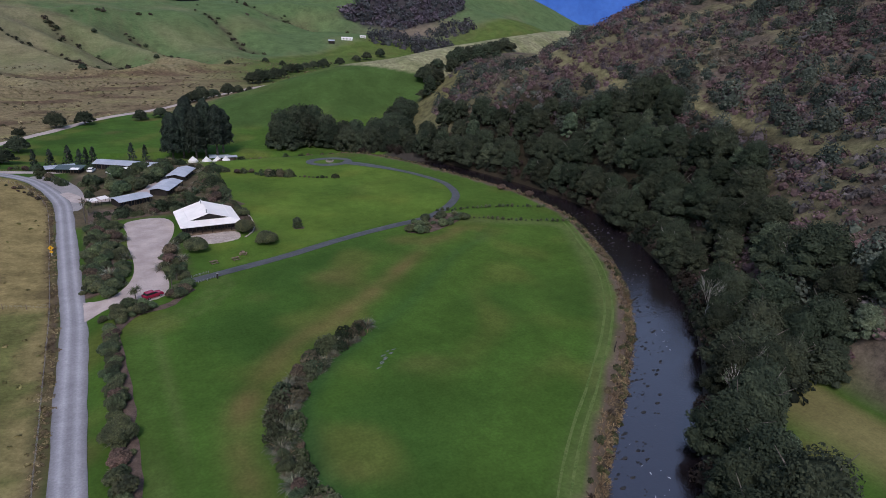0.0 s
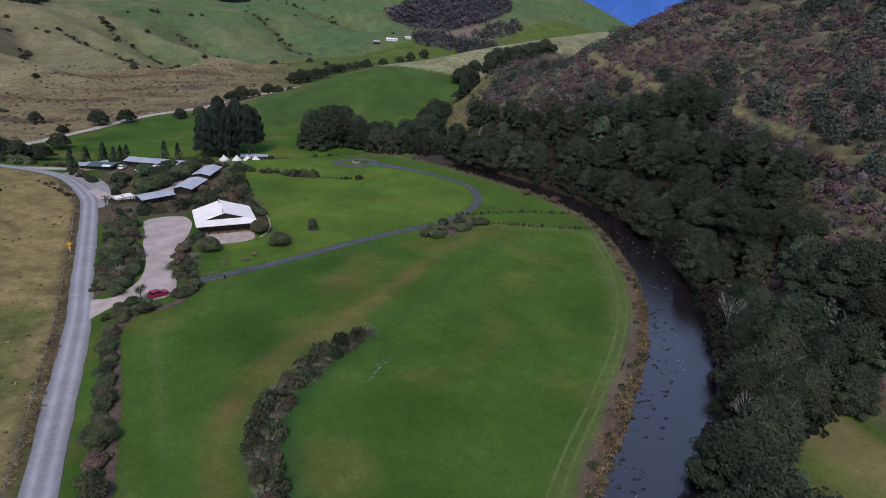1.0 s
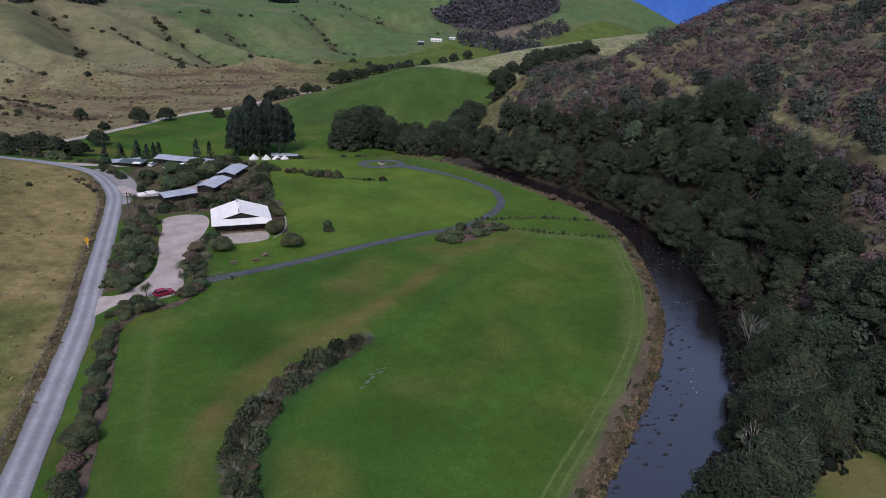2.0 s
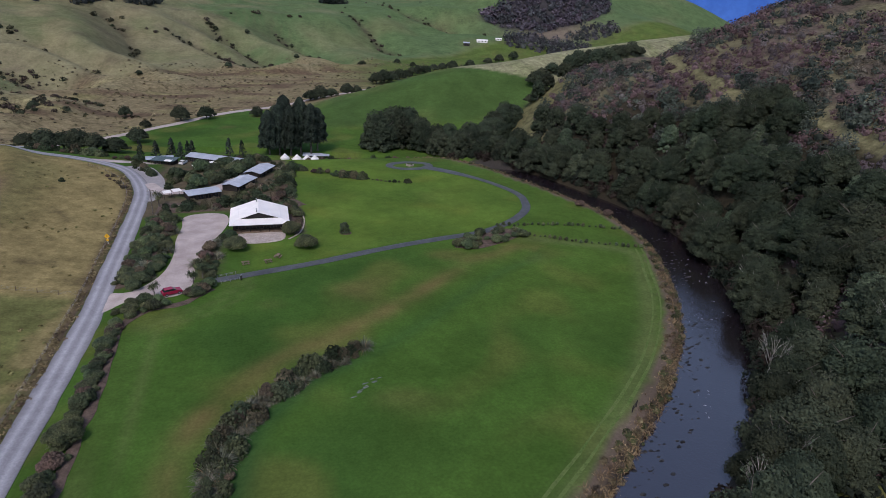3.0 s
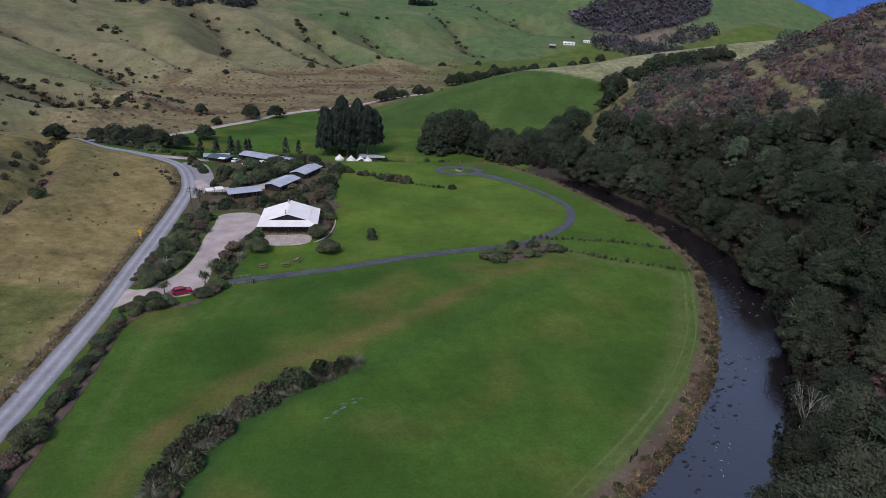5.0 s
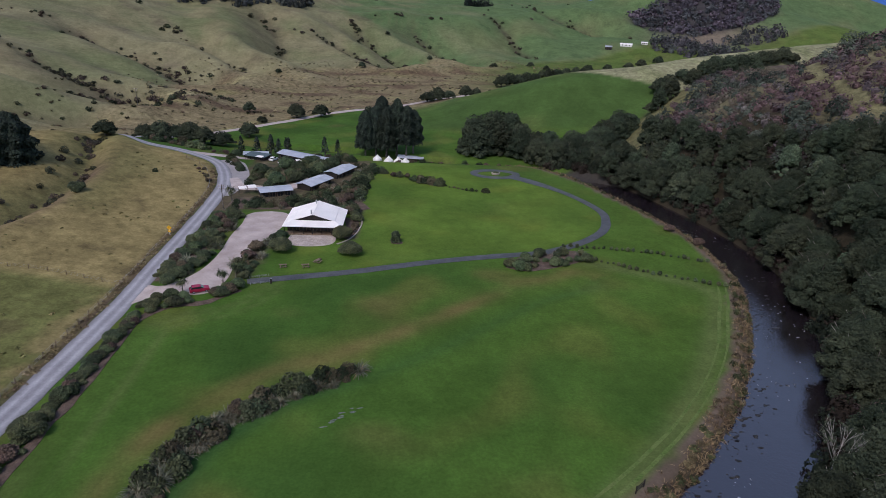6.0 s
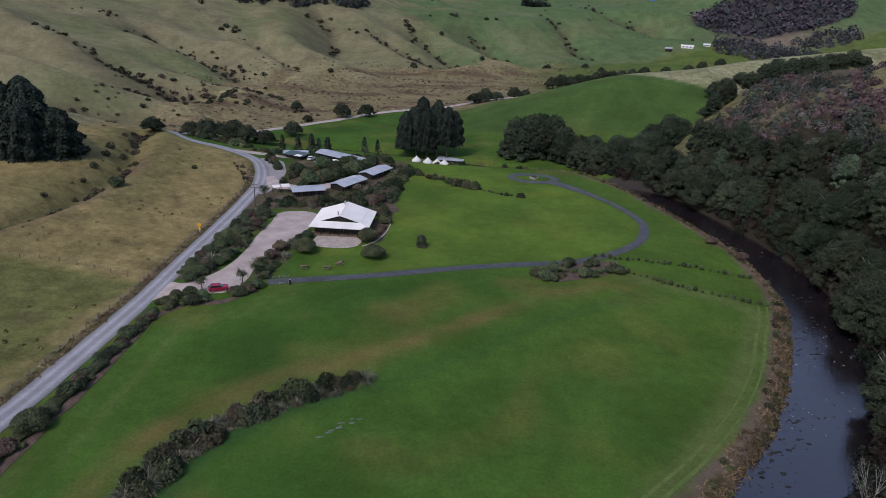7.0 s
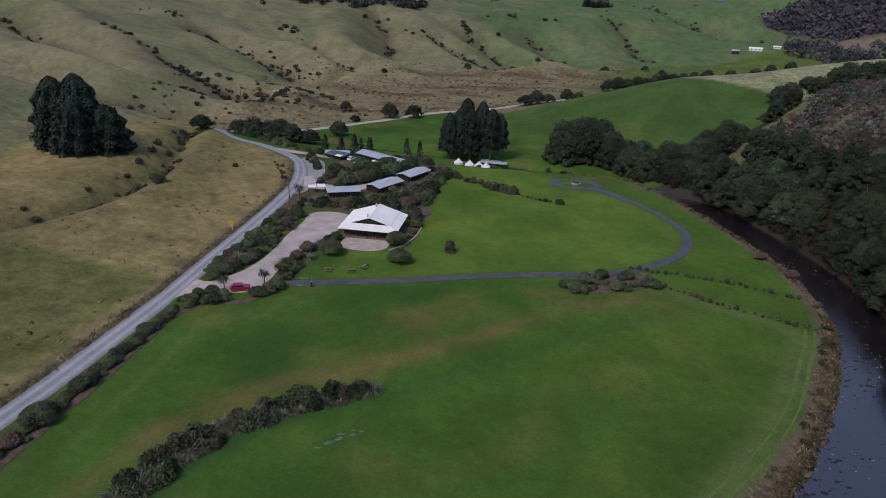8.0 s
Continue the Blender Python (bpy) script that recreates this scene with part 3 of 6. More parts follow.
ICO_V = np.array([v.co[:] for v in ICO.verts])
ICO_F = np.array([[v.index for v in f.verts] for f in ICO.faces])
ICO.free()


def unit(v):
    return v / np.maximum(np.linalg.norm(v, axis=-1, keepdims=True), 1e-9)


def sprays(r, centres, normals, size, long=1.5):
    """Leaf sprays: folded diamonds of two triangles each round a slightly raised rib."""
    n = len(centres)
    normals = unit(normals)
    u = unit(np.cross(normals, r.normal(size=(n, 3))))
    v = np.cross(normals, u)
    s = np.asarray(size) * (0.6 + 0.8 * r.random(n))
    s = s[:, None]
    droop = normals * s * 0.25
    a, b = centres - u * s * 0.5 * long - droop, centres + u * s * 0.5 * long - droop
    c, d = centres - v * s * 0.42 + droop, centres + v * s * 0.42 + droop
    verts = np.stack([a, c, b, d], 1).reshape(-1, 3)
    i = np.arange(n)[:, None] * 4
    faces = np.concatenate([i + [0, 1, 3], i + [1, 2, 3]], 1).reshape(-1, 3)
    return verts, faces


def merged(pieces):
    vs, fs, k = [], [], 0
    for v, f in pieces:
        vs.append(v)
        fs.append(f + k)
        k += len(v)
    return np.concatenate(vs), np.concatenate(fs)


def lobes_crown(r, lobes, count, size, up=0.5, core=0.84, wild=0.34):
    """A crown: leaf sprays over the skins of the lobes (x, y, z, radius, flatness), and rough twiggy cores inside them."""
    lobes = np.array(lobes)
    area = lobes[:, 3] ** 2
    pick = r.choice(len(lobes), size=count * 2, p=area / area.sum())
    d = unit(r.normal(size=(count * 2, 3)))
    d[:, 2] = np.where(d[:, 2] < -0.35, -d[:, 2], d[:, 2])
    rad = lobes[pick, 3] * (0.86 + 0.26 * r.random(count * 2) ** 1.5)
    p = lobes[pick, :3] + d * rad[:, None] * np.stack([np.ones(count * 2), np.ones(count * 2), lobes[pick, 4]], 1)
    inside = np.zeros(count * 2, bool)
    for i, (x, y, z, rr, flat) in enumerate(lobes):
        q = (p - (x, y, z)) / (rr, rr, rr * flat)
        inside |= ((q ** 2).sum(1) < 0.62) & (pick != i)
    p, d = p[~inside][:count], d[~inside][:count]
    nrm = d * 0.7 + np.array([0, 0, up]) + r.normal(size=p.shape) * wild
    pieces = [sprays(r, p, nrm, size)]
    if core:
        for x, y, z, rr, flat in lobes:
            v = ICO_V * (rr * core * (0.85 + 0.3 * r.random((len(ICO_V), 1)))) * (1, 1, flat) + (x, y, z)
            pieces.append((v, ICO_F))
    return merged(pieces)


def tube(path, radii, sides=6):
    path, radii = np.array(path, float), np.array(radii, float)
    t = unit(np.gradient(path, axis=0))
    ref = np.where(np.abs(t[:, 2:3]) > 0.9, (1.0, 0.0, 0.0), (0.0, 0.0, 1.0))
    u = unit(np.cross(t, ref))
    w = np.cross(t, u)
    a = np.linspace(0, 2 * math.pi, sides, endpoint=False)
    v = (path[:, None] + radii[:, None, None] * (np.cos(a)[None, :, None] * u[:, None] + np.sin(a)[None, :, None] * w[:, None])).reshape(-1, 3)
    f = []
    for i in range(len(path) - 1):
        for j in range(sides):
            p, q = i * sides + j, i * sides + (j + 1) % sides
            f += [(p, q, q + sides), (p, q + sides, p + sides)]
    return v, np.array(f)


def trunk_mesh(r, height, radius, limbs, spread, mat):
    lean = r.normal(size=2) * 0.06 * height
    axis = [(lean[0] * k * k, lean[1] * k * k, height * k - 0.4 * (k == 0)) for k in (0, 0.25, 0.5, 0.75, 1.0)]
    pieces = [tube(axis, [radius * 1.3, radius, radius * 0.8, radius * 0.55, radius * 0.2], 7)]
    for i in range(limbs):
        k = 0.35 + 0.5 * r.random()
        a = 2.4 * i + r.random()
        o = np.array((lean[0] * k * k, lean[1] * k * k, height * k))
        tip = o + np.array((math.cos(a) * spread, math.sin(a) * spread, spread * (0.5 + 0.4 * r.random())))
        mid = (o + tip) / 2 + (0, 0, -0.12 * spread)
        pieces.append(tube([o, mid, tip], [radius * 0.45, radius * 0.3, radius * 0.08], 5))
    v, f = merged(pieces)
    return mesh_of("trunk", v, f, mat, True)


def broadleaf_crown(r, radius, height, count, size, mat, flat=0.75, lobes=44, name="crown", skirt=0.8):
    """Lobes heaped into an uneven dome; base of the crown at a third of the height."""
    ls = [(0, 0, height - radius * 0.62, radius * 0.58, flat), (0, 0, height * 0.5, radius * 0.7, 0.9)]
    for i in range(lobes):
        a = 2.399 * i + r.random() * 0.7
        k = (i + 0.8) / lobes
        q = radius * (0.3 + 0.5 * math.sqrt(k)) * (0.8 + 0.35 * r.random())
        z = height - radius * 0.55 - (height * skirt) * k * (0.7 + 0.4 * r.random())
        ls.append((q * math.cos(a), q * math.sin(a), max(z, radius * 0.25), radius * (0.15 + 0.15 * r.random()), flat * (0.8 + 0.4 * r.random())))
    v, f = lobes_crown(r, ls, count, size, wild=0.26)
    return mesh_of(name, v, f, mat)


def conifer_crown(r, radius, height, count, size, mat, bare=0.12, blunt=0.25, name="crown", core=0.6):
    """Whorls of drooping boughs round a straight stem."""
    k = r.random(count) ** 0.8
    z = height * (bare + (1 - bare) * k)
    a = r.random(count) * 2 * math.pi
    lump = 0.78 + 0.22 * np.sin(5 * a + 9 * k) * np.sin(3 * a - 14 * k)
    shape = radius * ((1 - k) ** 0.7 * (1 - blunt) + blunt * np.sqrt(np.maximum(1 - k ** 4, 0))) * lump
    q = shape * (0.55 + 0.45 * np.sqrt(r.random(count)))
    p = np.stack([q * np.cos(a), q * np.sin(a), z - 0.12 * q], 1)
    nrm = np.stack([np.cos(a) * 0.7, np.sin(a) * 0.7, 0.6 + 0 * a], 1) + r.normal(size=(count, 3)) * 0.45
    pieces = [sprays(r, p, nrm, size, 1.9)]
    zs = np.linspace(bare, 0.97, 9)
    core = tube([(0, 0, height * q) for q in zs], [radius * core * ((1 - q) ** 0.7 * (1 - blunt) + blunt * math.sqrt(1 - q ** 4)) + 0.05 for q in zs], 8)
    pieces.append(core)
    v, f = merged(pieces)
    return mesh_of(name, v, f, mat)


def broadleaf(seed, name, label, radius, height, count, size, mat, bark=BARK, group="", limbs=5, flat=0.75, skirt=0.8):
    r = np.random.default_rng(seed)
    t = thing(name, label, "tree", group=group)
    part("trunk", trunk_mesh(r, height * 0.8, 0.05 * radius + 0.08, limbs, radius * 0.7, bark), bark, t)
    part("crown", broadleaf_crown(r, radius, height, count, size, mat, flat, skirt=skirt), mat, t)
    return t


def conifer(seed, name, label, radius, height, count, size, group="", bare=0.12, blunt=0.25, core=0.6):
    r = np.random.default_rng(seed)
    t = thing(name, label, "tree", group=group)
    part("trunk", trunk_mesh(r, height * 0.9, 0.035 * radius + 0.2, 4, radius * 0.4, BARK), BARK, t)
    part("crown", conifer_crown(r, radius, height, count, size, CONIFER, bare, blunt, core=core), CONIFER, t)
    return t


def shrub(seed, label, radius, height, count, size, mat, group="", category="shrub", name="shrub"):
    r = np.random.default_rng(seed)
    t = thing(name, label, category, group=group)
    ls = [(0, 0, height * 0.5, radius * 0.72, height * 0.5 / (radius * 0.72))]
    for i in range(6):
        a = i * 1.05 + r.random()
        q = radius * (0.4 + 0.25 * r.random())
        ls.append((q * math.cos(a), q * math.sin(a), height * (0.3 + 0.35 * r.random()), radius * (0.35 + 0.15 * r.random()), 0.9))
    v, f = lobes_crown(r, ls, count, size, up=0.3, core=0.82)
    part("foliage", mesh_of("foliage", v, f, mat), mat, t)
    stems = [tube([(0.1 * math.cos(a), 0.1 * math.sin(a), -0.15), (radius * 0.3 * math.cos(a), radius * 0.3 * math.sin(a), height * 0.55)], [0.06, 0.02], 5) for a in (0.3, 2.2, 4.4)]
    v, f = merged(stems)
    part("stems", mesh_of("stems", v, f, BARK), BARK, t)
    return t


def blades(r, count, length, width, lean=0.9, base=0.15):
    """Arching strap leaves out of one root."""
    a = r.random(count) * 2 * math.pi
    tilt = lean * np.sqrt(r.random(count))
    ln = length * (0.65 + 0.5 * r.random(count))
    out = np.stack([np.cos(a), np.sin(a), np.zeros(count)], 1)
    side = np.stack([-np.sin(a), np.cos(a), np.zeros(count)], 1)
    root = out * (base * r.random(count))[:, None]
    rows = []
    for k, w in ((0, 0.7), (0.45, 1.0), (0.8, 0.7), (1.0, 0.1)):
        ang = tilt * (0.35 + 1.15 * k)
        c = root + out * (ln * k * np.sin(ang))[:, None] + np.array([0, 0, 1.0]) * (ln * k * np.cos(ang))[:, None]
        rows += [c - side * width * w * 0.5, c + side * width * w * 0.5]
    v = np.stack(rows, 1).reshape(-1, 3)
    i = np.arange(count)[:, None] * 8
    f = np.concatenate([np.concatenate([i + [k, k + 1, k + 3], i + [k, k + 3, k + 2]], 1) for k in (0, 2, 4)], 1).reshape(-1, 3)
    return v, f


def flax(seed, label, length, group):
    r = np.random.default_rng(seed)
    t = thing("flax_bush", label, "plant", group=group)
    v, f = blades(r, 130, length, 0.09, 1.05, 0.55)
    part("leaves", mesh_of("leaves", v, f, FLAX), FLAX, t)
    dead = blades(r, 26, length * 0.8, 0.11, 1.5, 0.6)
    part("dry_leaves", mesh_of("dry_leaves", *dead, STRAW), STRAW, t, "bleached dry strap leaves")
    return t


def cabbage_tree(seed, label, height, group=""):
    r = np.random.default_rng(seed)
    t = thing("cabbage_tree", label, "tree", group=group)
    part("trunk", trunk_mesh(r, height * 0.8, 0.14, 2, height * 0.2, BARK), BARK, t)
    for i in range(3):
        v, f = blades(r, 70, 1.1, 0.09, 1.9, 0.1)
        a = 2.1 * i
        v = v + (0.55 * math.cos(a), 0.55 * math.sin(a), height * (0.72 + 0.09 * i))
        part("leaf_head", mesh_of("leaf_head", v, f, GARDEN), GARDEN, t)
    return t


def plant(protos, spots, r, sink=0.15, tilt=4):
    """Copies of the prototypes on the ground at (x, y, scale) spots; each prototype takes a spot itself, last."""
    jobs = []
    for i, (x, y, s) in enumerate(spots):
        g = ground_z(x, y)
        m = pose(x, y, g - sink, r.normal() * tilt * 0.4, r.normal() * tilt * 0.4, r.random() * 360) @ Matrix.Diagonal((s * (0.9 + 0.2 * r.random()), s, s * (0.88 + 0.24 * r.random()), 1))
        jobs.append((protos[i % len(protos)], m))
    last = {}
    for p, m in jobs:
        if p.name not in last:
            last[p.name] = (p, m)
        else:
            copy_thing(p, m)
    for p, m in last.values():
        p.matrix_basis = m


def scattered(r, box, gap, keep, tries=6000, taken=None):
    """Points no nearer than gap, where keep(x, y) holds."""
    x0, y0, x1, y1 = box
    cell = {}
    pts = []
    xs, ys = r.uniform(x0, x1, tries), r.uniform(y0, y1, tries)
    ok = keep(xs, ys)
    for x, y in zip(xs[ok], ys[ok]):
        i, j = int(x // gap), int(y // gap)
        if any((x - a) ** 2 + (y - b) ** 2 < gap * gap for di in (-1, 0, 1) for dj in (-1, 0, 1) for a, b in cell.get((i + di, j + dj), ())):
            continue
        cell.setdefault((i, j), []).append((x, y))
        pts.append((x, y))
    return np.array(pts)


def bush_mass(name, label, pts, radius, height, per, size, tones, r, category="scrub", core=True, scales=None, patch=0.0):
    """Many bushes joined into one spread of growth: each a mound of leaf sprays with a tone of its own."""
    n = len(pts)
    rad = radius * (0.6 + 0.8 * r.random(n)) if scales is None else radius * scales
    ht = height * rad / radius * (0.75 + 0.5 * r.random(n))
    z = land(pts[:, 0], pts[:, 1])
    base = np.column_stack([pts, z])
    d = unit(r.normal(size=(n, per, 3)))
    d[..., 2] = np.abs(d[..., 2])
    lump = 0.78 + 0.3 * r.random((n, per, 1))
    off = d * lump * np.stack([rad, rad, ht], 1)[:, None]
    p = (base[:, None] + off).reshape(-1, 3)
    nrm = (d + r.normal(size=d.shape) * 0.4 + (0, 0, 0.25)).reshape(-1, 3)
    v, f = sprays(r, p, nrm, np.repeat(size * rad / radius, per))
    pick = r.integers(0, len(tones), n)
    if patch:
        pick = np.clip(((waves(pts[:, 0], pts[:, 1], patch, 5) * 0.6 + 0.5 + r.normal(size=n) * 0.16) * len(tones)).astype(int), 0, len(tones) - 1)
    tone = np.array(tones)[pick] * (0.7 + 0.6 * r.random((n, 1)))
    col = np.repeat(tone, per * 4, 0)
    if core:
        cv = (base[:, None] + ICO_V[None] * np.stack([rad, rad, ht], 1)[:, None] * 0.58 * (0.85 + 0.3 * r.random((n, len(ICO_V), 1)))).reshape(-1, 3)
        cf = (np.arange(n)[:, None, None] * len(ICO_V) + ICO_F[None]).reshape(-1, 3)
        v, f = merged([(v, f), (cv, cf)])
        col = np.concatenate([col, np.repeat(tone, len(ICO_V), 0)])
    ob = new(name, mesh_of(name, v, f, SCRUB, False, col))
    return tagged(ob, label, category, kind="stuff")


def east(x, y):
    d, s = to_line(x, y, EAST_FOOT)
    return -d, s


def off_river(x, y):
    return np.abs(to_line(x, y, RIVER)[0])


# dense beech on the far bank
r = np.random.default_rng(11)


def beech_ground(x, y):
    d, _ = east(x, y)
    top = (9 + 17 * step(75, 140, y) + 8 * waves(x, y, 50, 3)) * (1 - 0.55 * step(200, 245, y))
    near = (y < 66) & (x < 104) & (y > 20) & (off_river(x, y) < 16.5)
    return ((off_river(x, y) > 9.6 - 1.9 * step(85, 110, y)) & (x > 60) & (d < top) & (d > -16) & (y > 50) & (y < 262)) | (near & (off_river(x, y) > 9.8) & (x > 55) & (to_line(x, y, RIVER)[0] < 0))


spots = scattered(r, (55, 20, 215, 265), 5.9, beech_ground, 9000)
spots = spots[to_line(spots[:, 0], spots[:, 1], RIVER)[0] < 0]
order = np.argsort(spots[:, 1] + 0.4 * np.abs(spots[:, 0] - 100))
spots = spots[order]
LABEL = "dark green beech tree with layered foliage on the river bank"
FINE = [broadleaf(100 + i, "beech_tree", LABEL, 5.2 + 0.5 * (i % 4), 11.0 + 1.0 * (i % 3), 3500, 0.37, BEECH, PALE_BARK if i == 0 else BARK, "beeches on the far bank", flat=0.85) for i in range(5)]
COARSE = [broadleaf(120 + i, "beech_tree", LABEL, 5.1 + 0.4 * (i % 4), 11.0 + 1.0 * (i % 3), 1350, 0.54, BEECH, BARK, "beeches on the far bank", flat=0.85) for i in range(6)]
PALE_LABEL = "paler green broadleaf tree among the dark beeches"
PALE = [broadleaf(140 + i, "broadleaf_tree", PALE_LABEL, 3.6 + 0.5 * i, 9.5, 1900, 0.4, LIGHT_BEECH, PALE_BARK, "beeches on the far bank", flat=0.8) for i in range(2)]
placed = [(x, y, 0.66 + 0.5 * r.random()) for x, y in spots[:290]]
pale = [q for i, q in enumerate(placed) if i % 9 == 4]
placed = [q for i, q in enumerate(placed) if i % 9 != 4]
plant(PALE, pale, r, 0.4)
plant(FINE, placed[:95], r, 0.4)
BANK_TREES = [(86, 300, 2.0), (79, 297, 1.7), (93, 297, 1.9), (100, 291, 1.6), (97, 305, 1.7), (110, 286, 1.4), (118, 274, 1.4), (106, 280, 1.3), (122, 284, 1.5), (129, 292, 1.4), (137, 300, 1.5), (143, 309, 1.5), (149, 318, 1.6), (155, 325, 1.4), (136, 285, 1.4), (128, 276, 1.4), (113, 267, 1.1), (121, 261, 1.1), (141, 304, 1.5), (146, 312, 1.5), (133, 296, 1.4), (160, 328, 1.3), (104, 288, 1.4), (115, 279, 1.3), (176, 330, 1.0), (183, 334, 0.9), (195, 338, 1.0), (206, 343, 1.05), (215, 342, 0.9), (224, 346, 1.0), (233, 349, 0.9)]
BANK_TREES = [(x + i * 3.1 * math.cos(x + 2 * i), y + i * 3.1 * math.sin(x + 2 * i), s * (0.8 if s > 1.25 else 0.95)) for x, y, s in BANK_TREES for i in range(2 if s > 1.25 else 1)]
plant(COARSE, placed[95:] + BANK_TREES, r, 0.4)
# bank undergrowth: leaf tones darkened to hold the shade along the water
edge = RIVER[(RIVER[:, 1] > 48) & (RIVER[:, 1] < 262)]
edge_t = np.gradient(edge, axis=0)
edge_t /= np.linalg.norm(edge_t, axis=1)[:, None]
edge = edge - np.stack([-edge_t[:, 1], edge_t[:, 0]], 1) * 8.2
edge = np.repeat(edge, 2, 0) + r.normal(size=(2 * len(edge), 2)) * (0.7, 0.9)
bush_mass("bank_undergrowth", "leafy undergrowth in shade-dark tones along the river bank", edge, 1.9, 2.6, 90, 0.5, [(0.022, 0.029, 0.02), (0.03, 0.036, 0.024), (0.038, 0.03, 0.024)], r, "undergrowth")
# forest undergrowth: the deep shade between trunks is put into its leaf tones
under = scattered(r, (60, 45, 215, 262), 4.2, beech_ground, 5000)
under = under[(to_line(under[:, 0], under[:, 1], RIVER)[0] < -8)]
bush_mass("forest_undergrowth", "undergrowth in shade-dark tones between the beeches", under, 2.2, 3.0, 50, 0.7, [(0.022, 0.028, 0.02), (0.03, 0.034, 0.025), (0.05, 0.036, 0.034)], r, "undergrowth")
rest = spots[290:]
if len(rest):
    bush_mass("beech_wood", "dark green beech wood on the valley side", rest, 4.8, 10.0, 700, 0.62, [(0.034, 0.045, 0.03), (0.048, 0.062, 0.038), (0.042, 0.046, 0.036)], r, "trees")

def bare_tree(seed, height):
    """A grey half-dead tree: forked pale limbs with a few leaf sprays at their tips."""
    q = np.random.default_rng(seed)
    t = thing("bare_tree", "pale half-dead tree with forked bare branches", "tree", group="bare trees")
    tips, pieces = [], [tube([(0, 0, -0.4), (0.2, 0.1, height * 0.3), (0.1, 0.3, height * 0.55)], [0.15, 0.12, 0.085], 6)]
    for i in range(6):
        a, k = 1.05 * i + q.random(), 0.3 + 0.25 * q.random()
        o = np.array((0.15, 0.2, height * k))
        mid = o + (1.3 * math.cos(a), 1.3 * math.sin(a), height * 0.2)
        pieces.append(tube([o, mid, mid + (0.5 * math.cos(a), 0.5 * math.sin(a), height * 0.14)], [0.07, 0.05, 0.035], 5))
        for j in range(4):
            b = a + (j - 1.5) * 0.55
            end = mid + (1.7 * math.cos(b), 1.7 * math.sin(b), height * (0.2 + 0.14 * q.random()))
            pieces.append(tube([mid, (mid + end) / 2 + (0, 0, 0.25), end], [0.045, 0.03, 0.014], 4))
            for w in range(3):
                tip = end + q.normal(size=3) * (0.5, 0.5, 0.3) + (0, 0, 0.45)
                pieces.append(tube([(mid + end) / 2 + (0, 0, 0.25), tip], [0.022, 0.01], 3))
            tips.append(end)
    part("trunk", mesh_of("trunk", *merged(pieces), PALE_BARK, True), PALE_BARK, t)
    p = np.repeat(np.array(tips), 4, 0) + q.normal(size=(len(tips) * 4, 3)) * 0.3
    part("leaves", mesh_of("leaves", *sprays(q, p, q.normal(size=p.shape) + (0, 0, 1), 0.34), LIGHT_BEECH), LIGHT_BEECH, t)
    return t


plant([bare_tree(160, 10.5), bare_tree(161, 11.0)], [(110.7, 77.2, 0.86), (94.8, 56.2, 0.8), (86.5, 51.5, 0.84), (129.0, 72.7, 0.85), (100.0, 59.0, 0.8)], r, 0.3)

# scrub on the east hill
r = np.random.default_rng(12)


def scrub_ground(x, y):
    d, _ = east(x, y)
    b, _ = to_line(x, y, BENCH)
    n = waves(x, y, 34, 8) + 0.55 * waves(x, y, 11, 4)
    gap = np.where((y > 255) & (d < 30), -0.3, -1.15) + 0.8 * step(40, 95, d)
    return (d > -6 + 22 * step(90, 130, y)) & (y > 46 + 0.0 * d) & (d < 330) & (np.abs(b + 1.0 * waves(x, y, 19, 6)) > 2.3) & (n > gap) & (y < 352) & (y > -40)


# purple-brown and green scrub colours, with extra blue mixed in as haze
BROWN = [(0.114, 0.078, 0.08), (0.126, 0.086, 0.085), (0.10, 0.082, 0.088), (0.112, 0.10, 0.078), (0.122, 0.108, 0.104)]
GREEN = [(0.046, 0.06, 0.05), (0.062, 0.075, 0.06), (0.08, 0.096, 0.075)]
pts = scattered(r, (120, -40, 330, 352), 2.5, scrub_ground, 30000)
bush_mass("hill_scrub", "russet and olive scrub covering the hillside", pts, 2.1, 2.2, 40, 0.58, [BROWN[0], BROWN[1], BROWN[2], GREEN[0], BROWN[0], BROWN[4], GREEN[1], BROWN[1], GREEN[2], BROWN[3]], r, patch=55)
pts = scattered(r, (300, -200, 620, 420), 6.5, lambda x, y: east(x, y)[0] > 90, 4000)
bush_mass("hill_scrub", "dull green scrub on the upper hillside", pts, 4.0, 3.4, 40, 1.5, BROWN + GREEN, r)
pts = scattered(r, (120, 20, 300, 350), 8.0, lambda x, y: scrub_ground(x, y) & (waves(x, y, 60, 17) > -0.1 + 0.5 * step(170, 230, y)), 2500)
bush_mass("hill_trees", "green broadleaf trees standing above the scrub", pts, 3.4, 5.2, 330, 0.6, GREEN, r, "trees")

# ---- single trees and hedges ----
r = np.random.default_rng(21)
# dark shelter conifers behind the tents
for i, (x, y, h) in enumerate([(30, 291, 23), (34.5, 293, 25), (39.5, 290.5, 25), (44, 293, 25.5), (48.5, 291, 24), (37, 296, 25), (51.5, 293, 20)]):
    c = conifer(200 + i, "macrocarpa", "tall dark macrocarpa in a shelter clump", 5.6 + 0.4 * (i % 3), h, 6500, 0.6, "shelter clump", bare=0.3, blunt=0.6, core=0.55)
    c.matrix_basis = pose(x, y, ground_z(x, y) - 0.4, 0, 0, 51 * i)
